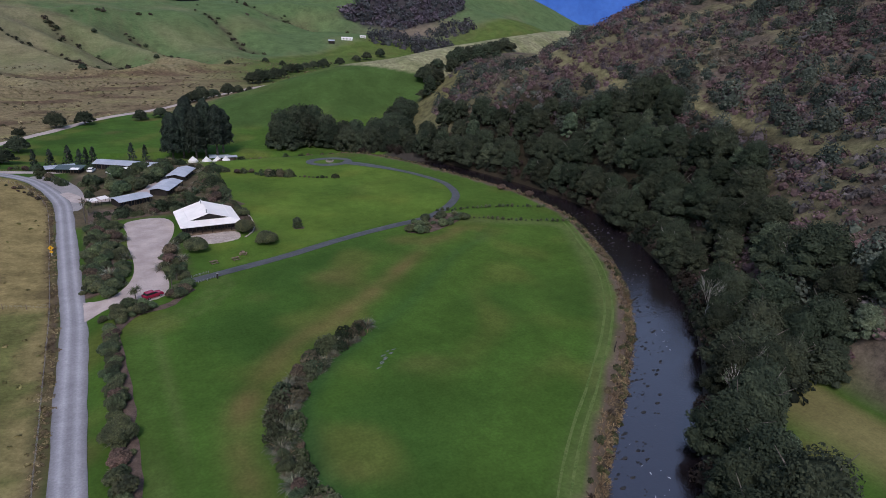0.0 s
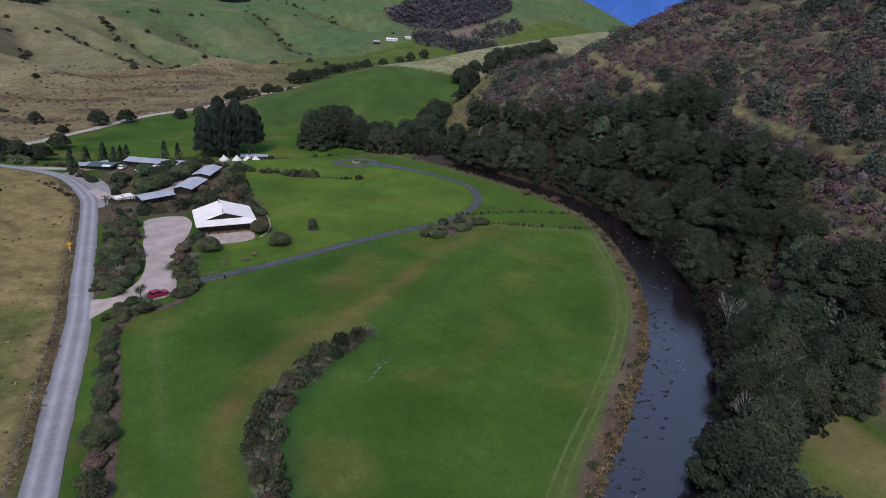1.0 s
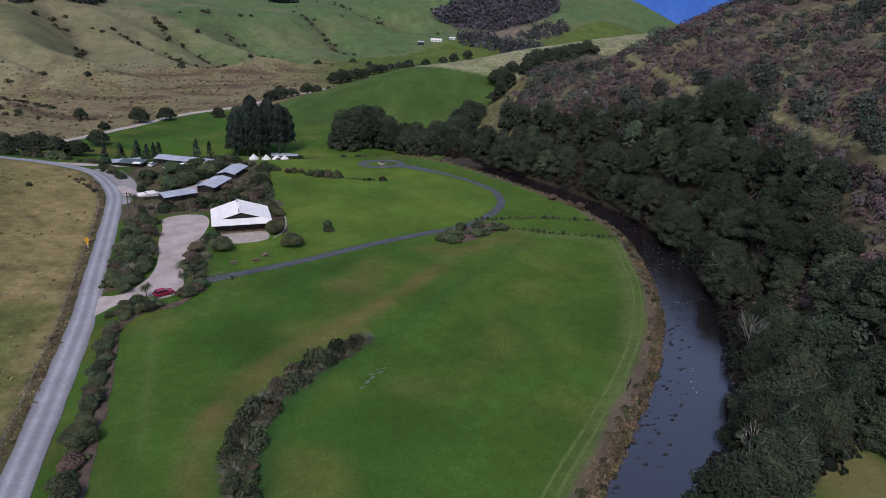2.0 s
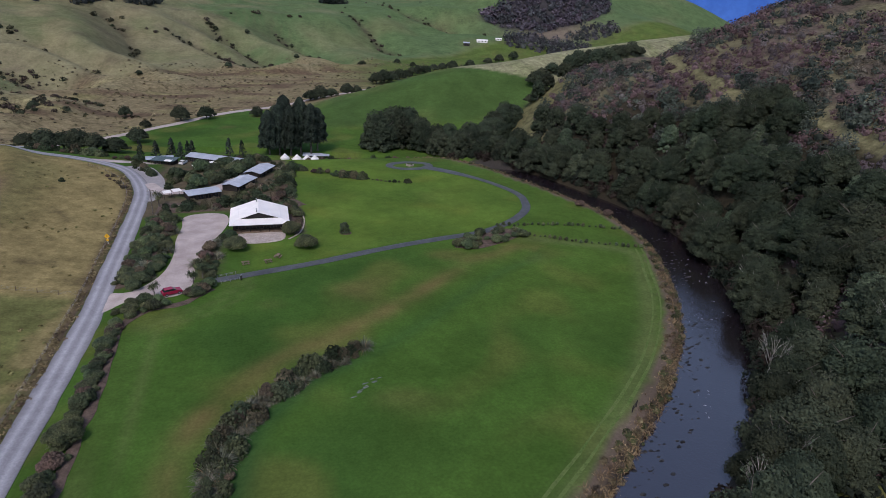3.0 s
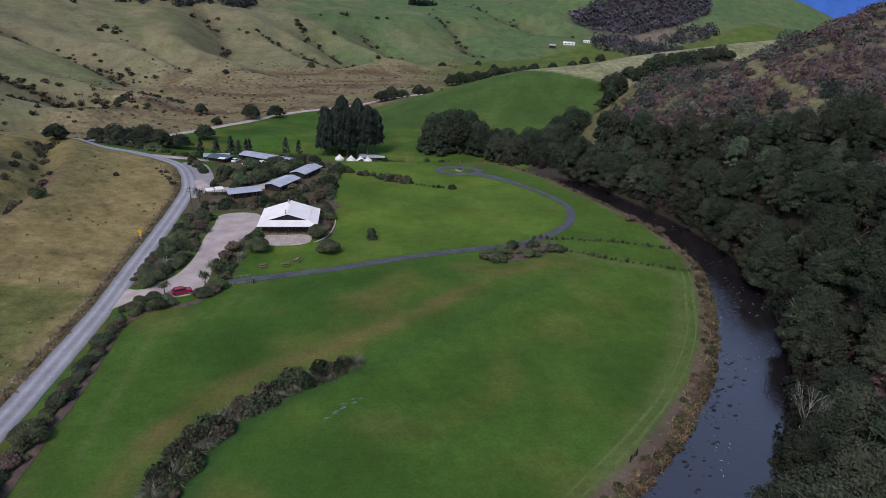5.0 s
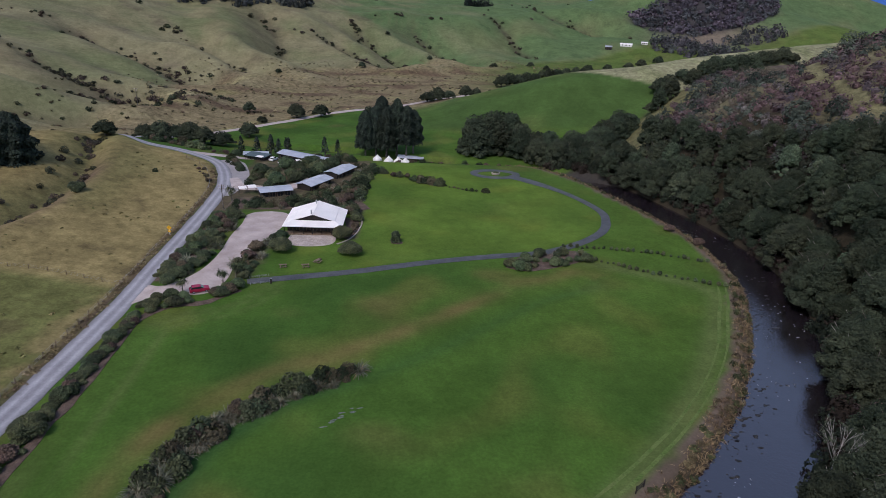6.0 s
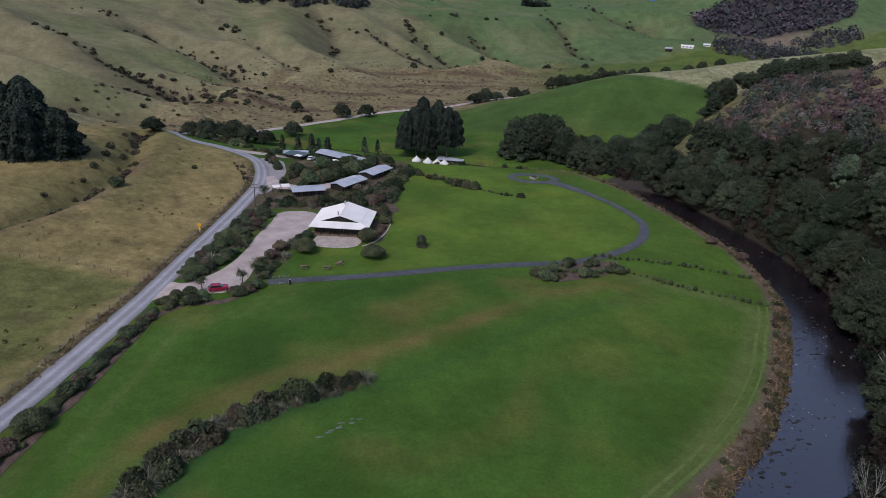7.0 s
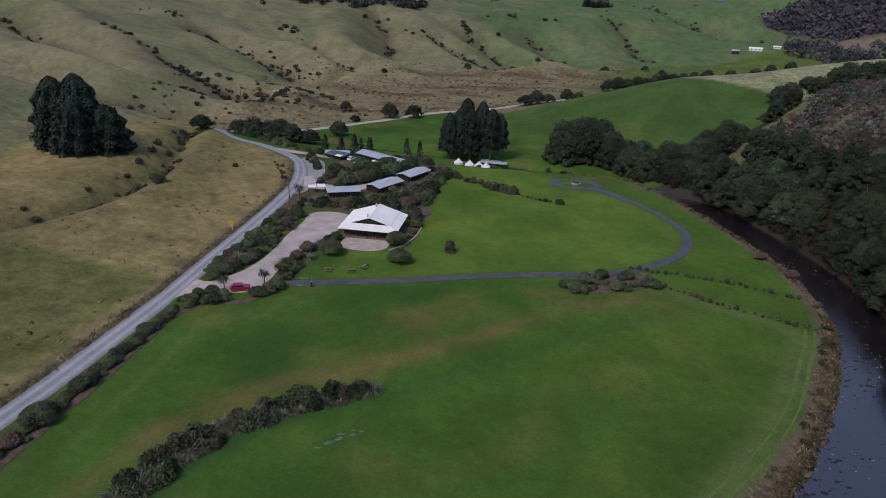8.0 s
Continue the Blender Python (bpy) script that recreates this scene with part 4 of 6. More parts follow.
for i, (x, y, h, q) in enumerate([(-88, 204, 23, 9), (-81, 206, 22, 10), (-73, 207, 15, 9), (-85, 211, 23, 9), (-79, 200, 17, 8)]):
    c = conifer(220 + i, "pine", "large dark pine in a hillside clump", q, h, 9000, 0.75, "hillside pines", bare=0.0, blunt=0.7, core=0.42)
    c.matrix_basis = pose(x, y, ground_z(x, y) - 0.5, 0, 0, 71 * i)
# trees on the plain and beside the buildings
PLAIN = [broadleaf(240 + i, "roadside_tree", "dark spreading tree beside the valley road", 5.0, 7.6, 900, 0.66, BEECH, BARK, "valley trees", flat=0.55, skirt=0.38) for i in range(4)]
spots = [(-15, 372, 1.15), (-2, 377, 1.0), (-45, 385, 0.8), (-30, 352, 0.6), (25, 385, 0.9), (36, 392, 0.9), (-28, 316, 1.0), (-71, 264, 0.95), (-56, 281, 1.15), (-50, 284, 1.2), (-44, 282, 1.2), (-38, 280, 1.2), (-31, 283, 1.0), (-62, 279, 0.9), (-47, 290, 1.2)]
# trees behind the green ridge and along the foot of the north hills
spots += [(60, 440, 1.1), (67, 447, 1.2), (75, 449, 1.0), (88, 466, 1.1), (96, 470, 0.9), (108, 490, 0.6), (124, 548, 1.4), (132, 556, 1.5), (140, 562, 1.3), (150, 578, 1.3), (160, 592, 1.2), (172, 620, 1.2), (182, 636, 1.4), (192, 646, 1.3), (204, 660, 1.2), (216, 670, 1.2), (232, 684, 1.3), (134, 694, 1.0), (177, 717, 0.9), (192, 704, 0.8), (233, 700, 1.0), (262, 716, 1.3), (1, 628, 0.75), (52, 690, 0.6), (66, 697, 0.6), (80, 704, 0.5), (-66, 572, 0.6), (17, 803, 0.6), (-93, 399, 0.8), (300, 760, 1.2), (318, 770, 1.4), (345, 790, 1.4)]
# the row between the ridge-top field and the east hill
spots += [(148, 313, 1.25), (153, 320, 1.1), (187, 360, 1.25), (193, 364, 1.2), (205, 376, 1.0), (221, 383, 1.2), (228, 387, 1.25), (238, 391, 1.1), (246, 394, 1.2), (255, 398, 1.25), (264, 402, 1.2), (273, 408, 1.1), (282, 413, 1.2), (291, 416, 0.9), (175, 336, 0.9), (214, 352, 0.6), (228, 352, 0.6), (240, 356, 0.5)]
plant(PLAIN, spots, r, 0.3)
NORFOLK = [conifer(260 + i, "young_conifer", "thin young conifer with open whorled branches", 2.4, 8.5, 120, 0.7, "garden conifers", bare=0.15, blunt=0.1, core=0.08) for i in range(2)]
plant(NORFOLK, [(13.5, 280, 1.1), (18.5, 283, 0.8), (-5, 274, 1.1), (-9, 277, 1.1), (-1, 272, 1.0), (-15, 278, 1.0), (-20, 272, 0.9), (-3, 279, 0.9), (112, 292, 1.2)], r)

# garden shrubs
SHRUBS = [shrub(300 + i, "rounded dark green garden shrub", 1.5, 1.9, 620, 0.27, GARDEN, "garden shrubs") for i in range(5)]
RUSSET = [shrub(320 + i, "russet brown shrub with dry leaves", 1.3, 1.8, 560, 0.26, DRY_TREE, "russet shrubs") for i in range(2)]
FLAXES = [flax(340 + i, "flax bush with arching grey-green strap leaves", 1.9, "flax bushes") for i in range(3)]
spots, brown, flaxes = [], [], []


def row(line, gap, wobble, scale, brown_part=0.15, flax_part=0.0):
    pts = smooth(line, 0.5)
    run = np.concatenate([[0], np.cumsum(np.linalg.norm(np.diff(pts, axis=0), axis=1))])
    for s in np.arange(0, run[-1], gap):
        x, y = np.interp(s, run, pts[:, 0]) + r.normal() * wobble, np.interp(s, run, pts[:, 1]) + r.normal() * wobble
        k = r.random()
        bag = brown if k < brown_part else flaxes if k < brown_part + flax_part else spots
        bag.append((x, y, scale * (0.55 + 0.9 * r.random() ** 1.4)))


row([(-2.8, 62), (-2.5, 85), (-2.3, 100), (-2.2, 111), (-1.9, 121)], 0.85, 0.35, 0.8, 0.14, 0.08)
row([(-2.0, 74), (-1.8, 100), (-1.5, 119)], 1.3, 0.4, 0.7, 0.25)
row([(-1.8, 123), (3, 127.3), (9, 129.6), (14, 133.4)], 1.1, 0.7, 0.85, 0.15, 0.15)
row([(-2.8, 126), (2, 129.4), (5, 130), (10, 132.4), (14.5, 137)], 1.5, 0.7, 0.9, 0.15, 0.1)
row([(-2.5, 139), (-1.5, 146), (-1.5, 156), (-1, 166), (0, 176), (2, 184)], 1.5, 1.2, 1.05, 0.12, 0.14)
row([(0.6, 143), (2, 150), (2.4, 158), (2.2, 168), (3.0, 177)], 1.4, 0.7, 0.8, 0.15, 0.2)
row([(-4.5, 142), (-4, 156), (-4, 170), (-4, 184)], 1.9, 1.0, 0.9, 0.2, 0.2)
row([(12.5, 142), (12, 150), (13.5, 158), (16, 166)], 1.3, 0.8, 0.95, 0.2, 0.22)
row([(14, 141), (14.5, 149), (16, 155)], 1.8, 0.6, 0.8, 0.25, 0.2)
row([(-3, 190), (4, 192), (12, 193), (20, 194), (28, 195), (34, 190)], 1.3, 1.4, 1.05, 0.1, 0.1)
row([(0, 195), (10, 197), (20, 199), (28, 202), (32, 196)], 1.6, 1.3, 0.8, 0.12, 0.1)
row([(18, 188), (26, 189), (34, 188), (36, 181)], 1.5, 1.0, 1.1, 0.1)
row([(22, 205), (28, 214), (32.5, 225), (34.5, 236)], 1.1, 1.3, 1.05, 0.25, 0.1)
row([(34, 200), (34.5, 212), (35, 224), (35.5, 236)], 1.1, 0.7, 1.0, 0.2, 0.1)
row([(31, 200), (31.5, 210), (33, 220)], 1.3, 0.9, 1.0, 0.2, 0.1)
row([(17, 203), (25, 207), (30, 212)], 1.4, 0.8, 0.62, 0.1, 0.1)
row([(-4, 140), (-3, 150), (-2.6, 162), (-2, 174), (-1, 185)], 1.5, 1.2, 1.0, 0.08)
row([(1, 214), (6, 219), (12, 226), (18, 233), (22, 241)], 1.3, 2.4, 1.5, 0.05)
row([(-6, 222), (-2, 228), (6, 234), (14, 240)], 1.5, 2.4, 1.5, 0.05)
row([(-10, 232), (-14, 240), (-17, 246)], 1.7, 1.2, 1.0, 0.2)
row([(-24, 255), (-14, 262), (0, 266), (10, 263), (22, 256), (30, 252)], 2.0, 1.6, 1.0, 0.25)
row([(8, 236), (14, 243), (22, 244), (24, 248)], 1.5, 1.5, 1.3, 0.1)
row([(-16, 214), (-19.5, 222), (-26, 232)], 2.4, 0.8, 0.45, 0.8)
row([(31, 241), (38, 238), (46, 231), (54, 224)], 2.0, 0.7, 0.75, 0.4)
row([(54.5, 224), (57.5, 222.6), (62, 220.6)], 1.0, 0.25, 0.85, 0.0)
row([(63, 220), (68, 217), (74, 214.8)], 1.7, 0.2, 0.4, 0.1)
row([(77, 151), (83, 153), (90, 156), (96, 160)], 1.1, 1.5, 1.0, 0.2, 0.2)
row([(80, 156), (87, 160), (93, 161)], 1.6, 1.0, 0.9, 0.2, 0.2)
row([(-30, 258), (-42, 262), (-52, 270), (-60, 275)], 1.9, 2.0, 1.3, 0.15)
row([(44, 268), (60, 277), (76, 268), (90, 258)], 2.6, 1.2, 0.7, 0.7)
BIG = [shrub(380 + i, "large clipped dome of dark green shrub beside the terrace", 3.1, 3.5, 3000, 0.25, GARDEN, "terrace shrubs") for i in range(2)]
plant(BIG, [(19.4, 157.0, 1.05), (36.5, 156.0, 0.98), (33.2, 166.8, 0.95), (-2.2, 86.0, 0.85)], r)
spots += [(76.5, 214.6, 0.95), (-45, 188.4, 1.6), (-34, 217, 0.6), (-2.0, 74, 1.2), (17.5, 166, 1.2), (113.5, 62.5, 1.0)]
brown += [(127.2, 180.5, 1.25), (131.0, 169, 1.15), (36, 176, 0.9), (35.5, 172, 0.8), (34.4, 169, 0.7)]
# flax and shrubs along the swale
row([(18.8, 52), (17.6, 62), (17.8, 72), (19.2, 82), (24, 89.5)], 0.95, 0.5, 0.85, 0.05, 0.5)
row([(20.4, 54), (19.4, 66), (19.8, 74), (21.5, 82), (25, 88.2)], 0.95, 0.5, 0.85, 0.05, 0.5)
row([(25, 90.5), (30, 96), (35, 99.5), (43.5, 104)], 0.85, 0.4, 0.85, 0.05, 0.45)
row([(26, 89.4), (31, 94.6), (36, 98.2), (41, 101.4)], 1.0, 0.4, 0.75, 0.05, 0.6)


def past_car(bag):
    """Leaves the gap in the planting through which the parked car shows."""
    return [q for q in bag if math.hypot(q[0] - 7.3, q[1] - 130.8) > 2.5 and math.hypot(q[0] - 7, q[1] - 133) > 3.2]


clear, brown, flaxes = past_car(spots), past_car(brown), past_car(flaxes)
single = [q for q in clear if q[1] < 189 or q[2] > 1.6][:270]
joined = np.array([q for q in clear if q not in single])
plant(SHRUBS, single, r)
bush_mass("shrubbery", "dense dark green shrubbery round the cabins", joined[:, :2], 1.6, 2.0, 190, 0.42, [(0.04, 0.056, 0.032), (0.085, 0.10, 0.052), (0.06, 0.07, 0.04), (0.095, 0.085, 0.055), (0.05, 0.068, 0.04)], r, "shrubs", scales=joined[:, 2])
plant(RUSSET, brown, r)
plant(FLAXES, flaxes, r)
CABBAGE = [cabbage_tree(360, "cabbage tree with spiky leaf heads", 3.6, "cabbage trees")]
plant(CABBAGE, [(3.6, 132.3, 1.0), (11, 136, 1.0), (12.6, 140.5, 1.0), (-3.6, 197, 1.3), (13.5, 146, 0.9)], r)
LAWN_TREE = broadleaf(365, "lawn_tree", "small wind-shaped tree with rocks at its foot", 1.5, 3.4, 420, 0.4, GARDEN)
LAWN_TREE.matrix_basis = pose(47.6, 165.6, ground_z(47.6, 165.6) - 0.1)

# young plants in two rows beside the river
SAPLINGS = [shrub(370 + i, "small young plant in a planted row", 0.42, 0.85, 60, 0.26, GARDEN, "planted rows", "sapling", "sapling") for i in range(2)]
spots = []
for line, n in (([(92, 165.5), (101, 164.2), (110, 163), (119.5, 160.5), (128.5, 156.5)], 26), ([(97, 158), (104, 153), (110, 149), (120, 144.5), (127.5, 142)], 24)):
    p = smooth(line, 0.5)
    for k in np.linspace(0, len(p) - 1, n):
        spots.append((*p[int(k)] + r.normal(size=2) * 0.25, 0.7 + 0.7 * r.random()))
plant(SAPLINGS, spots, r, 0.03)

# straw-coloured growth on the near bank
pts = []
bank = RIVER[(RIVER[:, 1] > 5) & (RIVER[:, 1] < 268)]
t = unit(np.gradient(bank, axis=0))
left = np.stack([-t[:, 1], t[:, 0]], 1)
for k in range(3200):
    i = r.integers(0, len(bank) - 1)
    here = bank[i] + (bank[i + 1] - bank[i]) * r.random()
    o = 6.1 + (2.4 + 0.9 * (bank[i, 1] > 80)) * r.random() ** 1.3
    pts.append(here + left[i] * o + r.normal(size=2) * 0.4)
pts = np.array(pts)
pieces = []
for x, y in pts:
    v, f = blades(r, 8, 0.4 + 0.65 * r.random(), 0.14, 1.15, 0.35)
    pieces.append((v + (x, y, ground_z(x, y) - 0.05), f))
v, f = merged(pieces)
tagged(new("bank_grass", mesh_of("bank_grass", v, f, STRAW)), "straw-coloured rank grass along the river bank", "grass", kind="stuff")
sel = pts[r.choice(len(pts), 520, replace=False)]
bush_mass("bank_scrub", "low russet and olive growth along the river bank", sel, 0.6, 0.65, 40, 0.26, [(0.12, 0.10, 0.06), (0.09, 0.072, 0.055), (0.06, 0.07, 0.035), (0.15, 0.125, 0.07), (0.075, 0.085, 0.04)], r)

# scrub of the west hills and the plain
def west_scrub(x, y):
    d, s = to_line(x, y, WEST_FOOT)
    near = np.min([np.abs(to_line(x, y, q)[0]) for q, _, _ in GULLIES], 0)
    return (d > -12) & (((near < 3 + 9 * np.abs(waves(x, y, 23, 9))) & (waves(x, y, 38, 5) + 0.5 * waves(x, y, 13, 15) > 0.06)) | (waves(x, y, 80, 6) + 0.6 * waves(x, y, 21, 7) > 1.12)) & (d < 420)


pts = scattered(r, (-420, 60, 420, 1300), 4.2, west_scrub, 26000)
near = pts[:, 1] < 620
far_scrub = pts[~near]
bush_mass("gully_scrub", "dark low scrub in the folds of the hills", pts[near], 1.5, 1.3, 26, 0.8, [(0.05, 0.05, 0.03), (0.07, 0.055, 0.04), (0.04, 0.05, 0.028)], r)
pts = []
for g, wide, n in ((GULLIES[3][0], 8.0, 90), (GULLIES[4][0], 3.0, 110), (GULLIES[1][0], 3.5, 60), (GULLIES[0][0], 2.5, 30), (GULLIES[5][0], 4.0, 40), (GULLIES[6][0], 3.0, 40)):
    k = r.integers(len(g) // 4, len(g) - 1, n)
    pts.append(g[k] + (g[k + 1] - g[k]) * r.random((n, 1)) + r.normal(size=(n, 2)) * wide)
for cx, cy, n, spread in ((-112, 392, 34, 13), (-95, 375, 30, 12), (-122, 352, 22, 11), (-88, 420, 26, 14)):
    pts.append(np.array((cx, cy)) + r.normal(size=(n, 2)) * spread)
bush_mass("gully_scrub", "dark brown scrub lining the hill gullies", np.concatenate(pts), 1.7, 1.6, 30, 0.8, [(0.045, 0.045, 0.032), (0.065, 0.05, 0.042), (0.04, 0.048, 0.03)], r)
bush_mass("gully_scrub", "dark scrub in the folds of the far hills", far_scrub, 2.4, 2.4, 20, 1.7, [(0.05, 0.05, 0.03), (0.06, 0.05, 0.04), (0.04, 0.05, 0.028)], r)
pts = scattered(r, (-160, 150, 30, 420), 3.2, lambda x, y: (waves(x, y, 40, 14) + 0.6 * waves(x, y, 14, 15) > 0.55) & (x < -28 - 0.0 * y) & (to_line(x, y, ROAD)[0] > 5) & (y > 255), 3000)
bush_mass("rough_scrub", "low scrub and tussock on rough ground", pts, 0.9, 0.8, 22, 0.5, [(0.06, 0.055, 0.035), (0.11, 0.09, 0.05), (0.05, 0.055, 0.03)], r)
pts = scattered(r, (-150, 285, 260, 760), 3.4, lambda x, y: (to_line(x, y, ROAD)[0] > 4) & (waves(x, y * 2, 60, 71) + 0.7 * waves(x, y, 17, 72) > 0.1) & (to_line(x, y, WEST_FOOT)[0] < 25), 14000)
bush_mass("tussock", "straw and brown tussock over the valley flat", pts, 0.8, 0.4, 7, 0.8, [(0.23, 0.195, 0.11), (0.13, 0.095, 0.065), (0.16, 0.145, 0.08), (0.09, 0.08, 0.055)], r, "grass", core=False)
pts = scattered(r, (-75, 60, -13, 240), 2.6, lambda x, y: (to_line(x, y, ROAD)[0] > 4) & (waves(x, y, 30, 81) + 0.8 * waves(x, y, 9, 82) > 0.55), 5000)
bush_mass("tussock", "straw tussock in the dry paddock", pts, 0.4, 0.16, 7, 0.4, [(0.24, 0.2, 0.09), (0.19, 0.165, 0.075), (0.15, 0.145, 0.06)], r, "grass", core=False)
# autumn-coloured shrubs along the clearing
pts = np.array([(104.5, 55.6), (103.6, 53.8), (108.6, 54.0), (116.6, 50.6), (123.8, 62.4), (112.0, 52.0), (91.2, 50.6), (117.0, 54.0), (121.5, 58.5)])
bush_mass("clearing_shrubs", "yellow, russet and plum shrubs at the clearing's edge", pts, 1.5, 1.9, 220, 0.36, [(0.15, 0.135, 0.05), (0.14, 0.08, 0.055), (0.09, 0.055, 0.06), (0.11, 0.09, 0.07)], r, "shrubs")
# scrub down the paddock gully
gully = PADDOCK_GULLY[PADDOCK_GULLY[:, 1] > 150]
pick = r.integers(0, len(gully), 46)
pts = gully[pick] + r.normal(size=(46, 2)) * (2.6, 5.0)
bush_mass("gully_bushes", "dark and russet bushes in the paddock gully", pts, 1.2, 1.3, 70, 0.42, [(0.05, 0.055, 0.035), (0.09, 0.07, 0.055), (0.06, 0.055, 0.045)], r)
# rank dry grass on the road's outer shoulder
verge = ROAD[(ROAD[:, 1] > 50) & (ROAD[:, 1] < 232)]
q_t = unit(np.gradient(verge, axis=0))
out = np.stack([-q_t[:, 1], q_t[:, 0]], 1)
pick = r.integers(0, len(verge), 460)
pts = verge[pick] + out[pick] * (2.7 + 1.7 * r.random((460, 1)) ** 1.3) + r.normal(size=(460, 2)) * (0.25, 0.8)
bush_mass("verge_grass", "rank straw and brown grass on the road shoulder", pts, 0.4, 0.13, 14, 0.24, [(0.13, 0.098, 0.065), (0.2, 0.16, 0.085), (0.16, 0.125, 0.075), (0.24, 0.195, 0.11)], r, "grass", core=False, patch=9)
# bush on the far hill, its tones lightened and blued to paint in haze
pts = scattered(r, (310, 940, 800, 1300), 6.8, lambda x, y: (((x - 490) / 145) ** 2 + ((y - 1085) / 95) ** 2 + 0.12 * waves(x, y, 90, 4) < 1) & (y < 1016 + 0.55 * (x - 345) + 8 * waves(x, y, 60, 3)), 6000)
bush_mass("far_bush", "dark native bush on the far hill, tinted with haze", pts, 7, 7, 24, 3.2, [(0.08, 0.073, 0.088), (0.10, 0.083, 0.102), (0.07, 0.075, 0.08)], r, "trees")

# west-skyline dark wood in place of a farther hill; conifer stand on north hill
pts = scattered(r, (-215, 745, -80, 880), 7.0, lambda x, y: np.abs(y - 800 - 0.6 * (x + 140)) < 26 + 8 * waves(x, y, 40, 3), 900)
bush_mass("skyline_wood", "dark wood on the skyline standing in for a farther hill", pts, 5, 8, 30, 2.2, [(0.045, 0.052, 0.055), (0.05, 0.056, 0.05)], r, "trees")
pts = scattered(r, (132, 1130, 176, 1150), 5.0, lambda x, y: y > 0, 300)
bush_mass("conifer_stand", "square stand of dark conifers on the hill", pts, 3.6, 11, 60, 1.6, [(0.022, 0.032, 0.028), (0.028, 0.036, 0.03)], r, "trees")

# valley wood: distance haze put into its paler, bluer tones
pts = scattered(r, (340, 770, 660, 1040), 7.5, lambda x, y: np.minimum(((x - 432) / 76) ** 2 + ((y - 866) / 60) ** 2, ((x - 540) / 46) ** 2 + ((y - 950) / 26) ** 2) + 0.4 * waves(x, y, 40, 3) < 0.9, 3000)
bush_mass("valley_wood", "dark trees filling the gully below the farm, tinted with haze", pts, 6, 9, 40, 2.0, [(0.066, 0.068, 0.072), (0.078, 0.073, 0.08), (0.06, 0.068, 0.064)], r, "trees")

# river stones and riffles
pieces = []
centre = RIVER[(RIVER[:, 1] > 15) & (RIVER[:, 1] < 190)]
for k in range(520):
    i = r.integers(0, len(centre))
    t_ = unit(centre[min(i + 1, len(centre) - 1)] - centre[max(i - 1, 0)])
    side = np.array((-t_[1], t_[0]))
    off = 5.6 - 5.0 * r.random() ** 1.4 if waves(centre[i, 0], centre[i, 1], 30, 2) > -0.3 else r.normal() * 3.0
    x, y = centre[i] + side * off + t_ * r.normal() * 1.6
    s = 0.1 + 0.26 * r.random() ** 2.5
    if off > 5.7 or (waves(x, y, 16, 12) < -0.1 and r.random() < 0.7):
        continue
    z = float(water_level(x, y))
    v = ICO_V * (s * (0.7 + 0.6 * r.random((len(ICO_V), 1)))) * (1.6, 0.9, 0.55) + (x, y, z)
    pieces.append((v, ICO_F))
foam = []
for k in range(330):
    i = r.integers(0, len(centre))
    x, y = centre[i] + r.normal(size=2) * 3.2 + (r.random() - 0.5, r.random() - 0.5)
    rapid = step(92, 104, y) * step(140, 122, y)
    if waves(x, y, 22, 4) + 0.9 * rapid < 0.45 or abs(float(to_line(np.array([x]), np.array([y]), centre)[0][0])) > 5.8:
        continue
    s = 0.04 + 0.10 * r.random() ** 2
    t_ = centre[min(i + 1, len(centre) - 1)] - centre[max(i - 1, 0)]
    a = math.atan2(t_[1], t_[0]) + 1.57 * (r.random() < 0.5) + 0.5 * r.normal()
    q = ICO_V * (s * (0.6 + 0.8 * r.random((len(ICO_V), 1)))) * (2.6, 0.6, 0.12)
    q = np.stack([q[:, 0] * math.cos(a) - q[:, 1] * math.sin(a), q[:, 0] * math.sin(a) + q[:, 1] * math.cos(a), q[:, 2]], 1)
    foam.append((q + (x, y, float(water_level(x, y)) + 0.02), ICO_F))
v, f = merged(foam)
tagged(new("river_foam", mesh_of("river_foam", v, f, FOAM)), "small white riffles on the river", "foam", kind="stuff")
v, f = merged(pieces)
tagged(new("river_stones", mesh_of("river_stones", v, f, ROCK)), "small dark wet stones breaking the river surface", "stones", kind="stuff")

# far mountain, aerial haze put in as a blue base colour
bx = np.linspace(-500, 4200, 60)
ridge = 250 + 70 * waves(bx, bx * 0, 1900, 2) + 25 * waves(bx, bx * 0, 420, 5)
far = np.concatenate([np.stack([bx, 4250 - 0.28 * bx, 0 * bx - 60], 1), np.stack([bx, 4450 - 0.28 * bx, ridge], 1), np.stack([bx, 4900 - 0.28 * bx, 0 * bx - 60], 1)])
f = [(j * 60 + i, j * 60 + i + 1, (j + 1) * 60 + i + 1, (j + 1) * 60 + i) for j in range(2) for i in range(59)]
tagged(new("backdrop", mesh_of("backdrop", far, f, DISTANCE, True)), "far mountain range painted haze blue", "mountain", kind="structure")

# ---- buildings ----
def box(bm, x0, y0, z0, x1, y1, z1, bevel=0.0):
    made = bmesh.ops.create_cube(bm, size=1.0, matrix=Matrix.Translation(((x0 + x1) / 2, (y0 + y1) / 2, (z0 + z1) / 2)) @ Matrix.Diagonal((x1 - x0, y1 - y0, z1 - z0, 1)))
    if bevel:
        edges = list({e for v in made["verts"] for e in v.link_edges})
        bmesh.ops.bevel(bm, geom=edges, offset=bevel, segments=1, affect="EDGES")
    return bm


def one_box(*a, bevel=0.0):
    return box(bmesh.new(), *a, bevel=bevel)


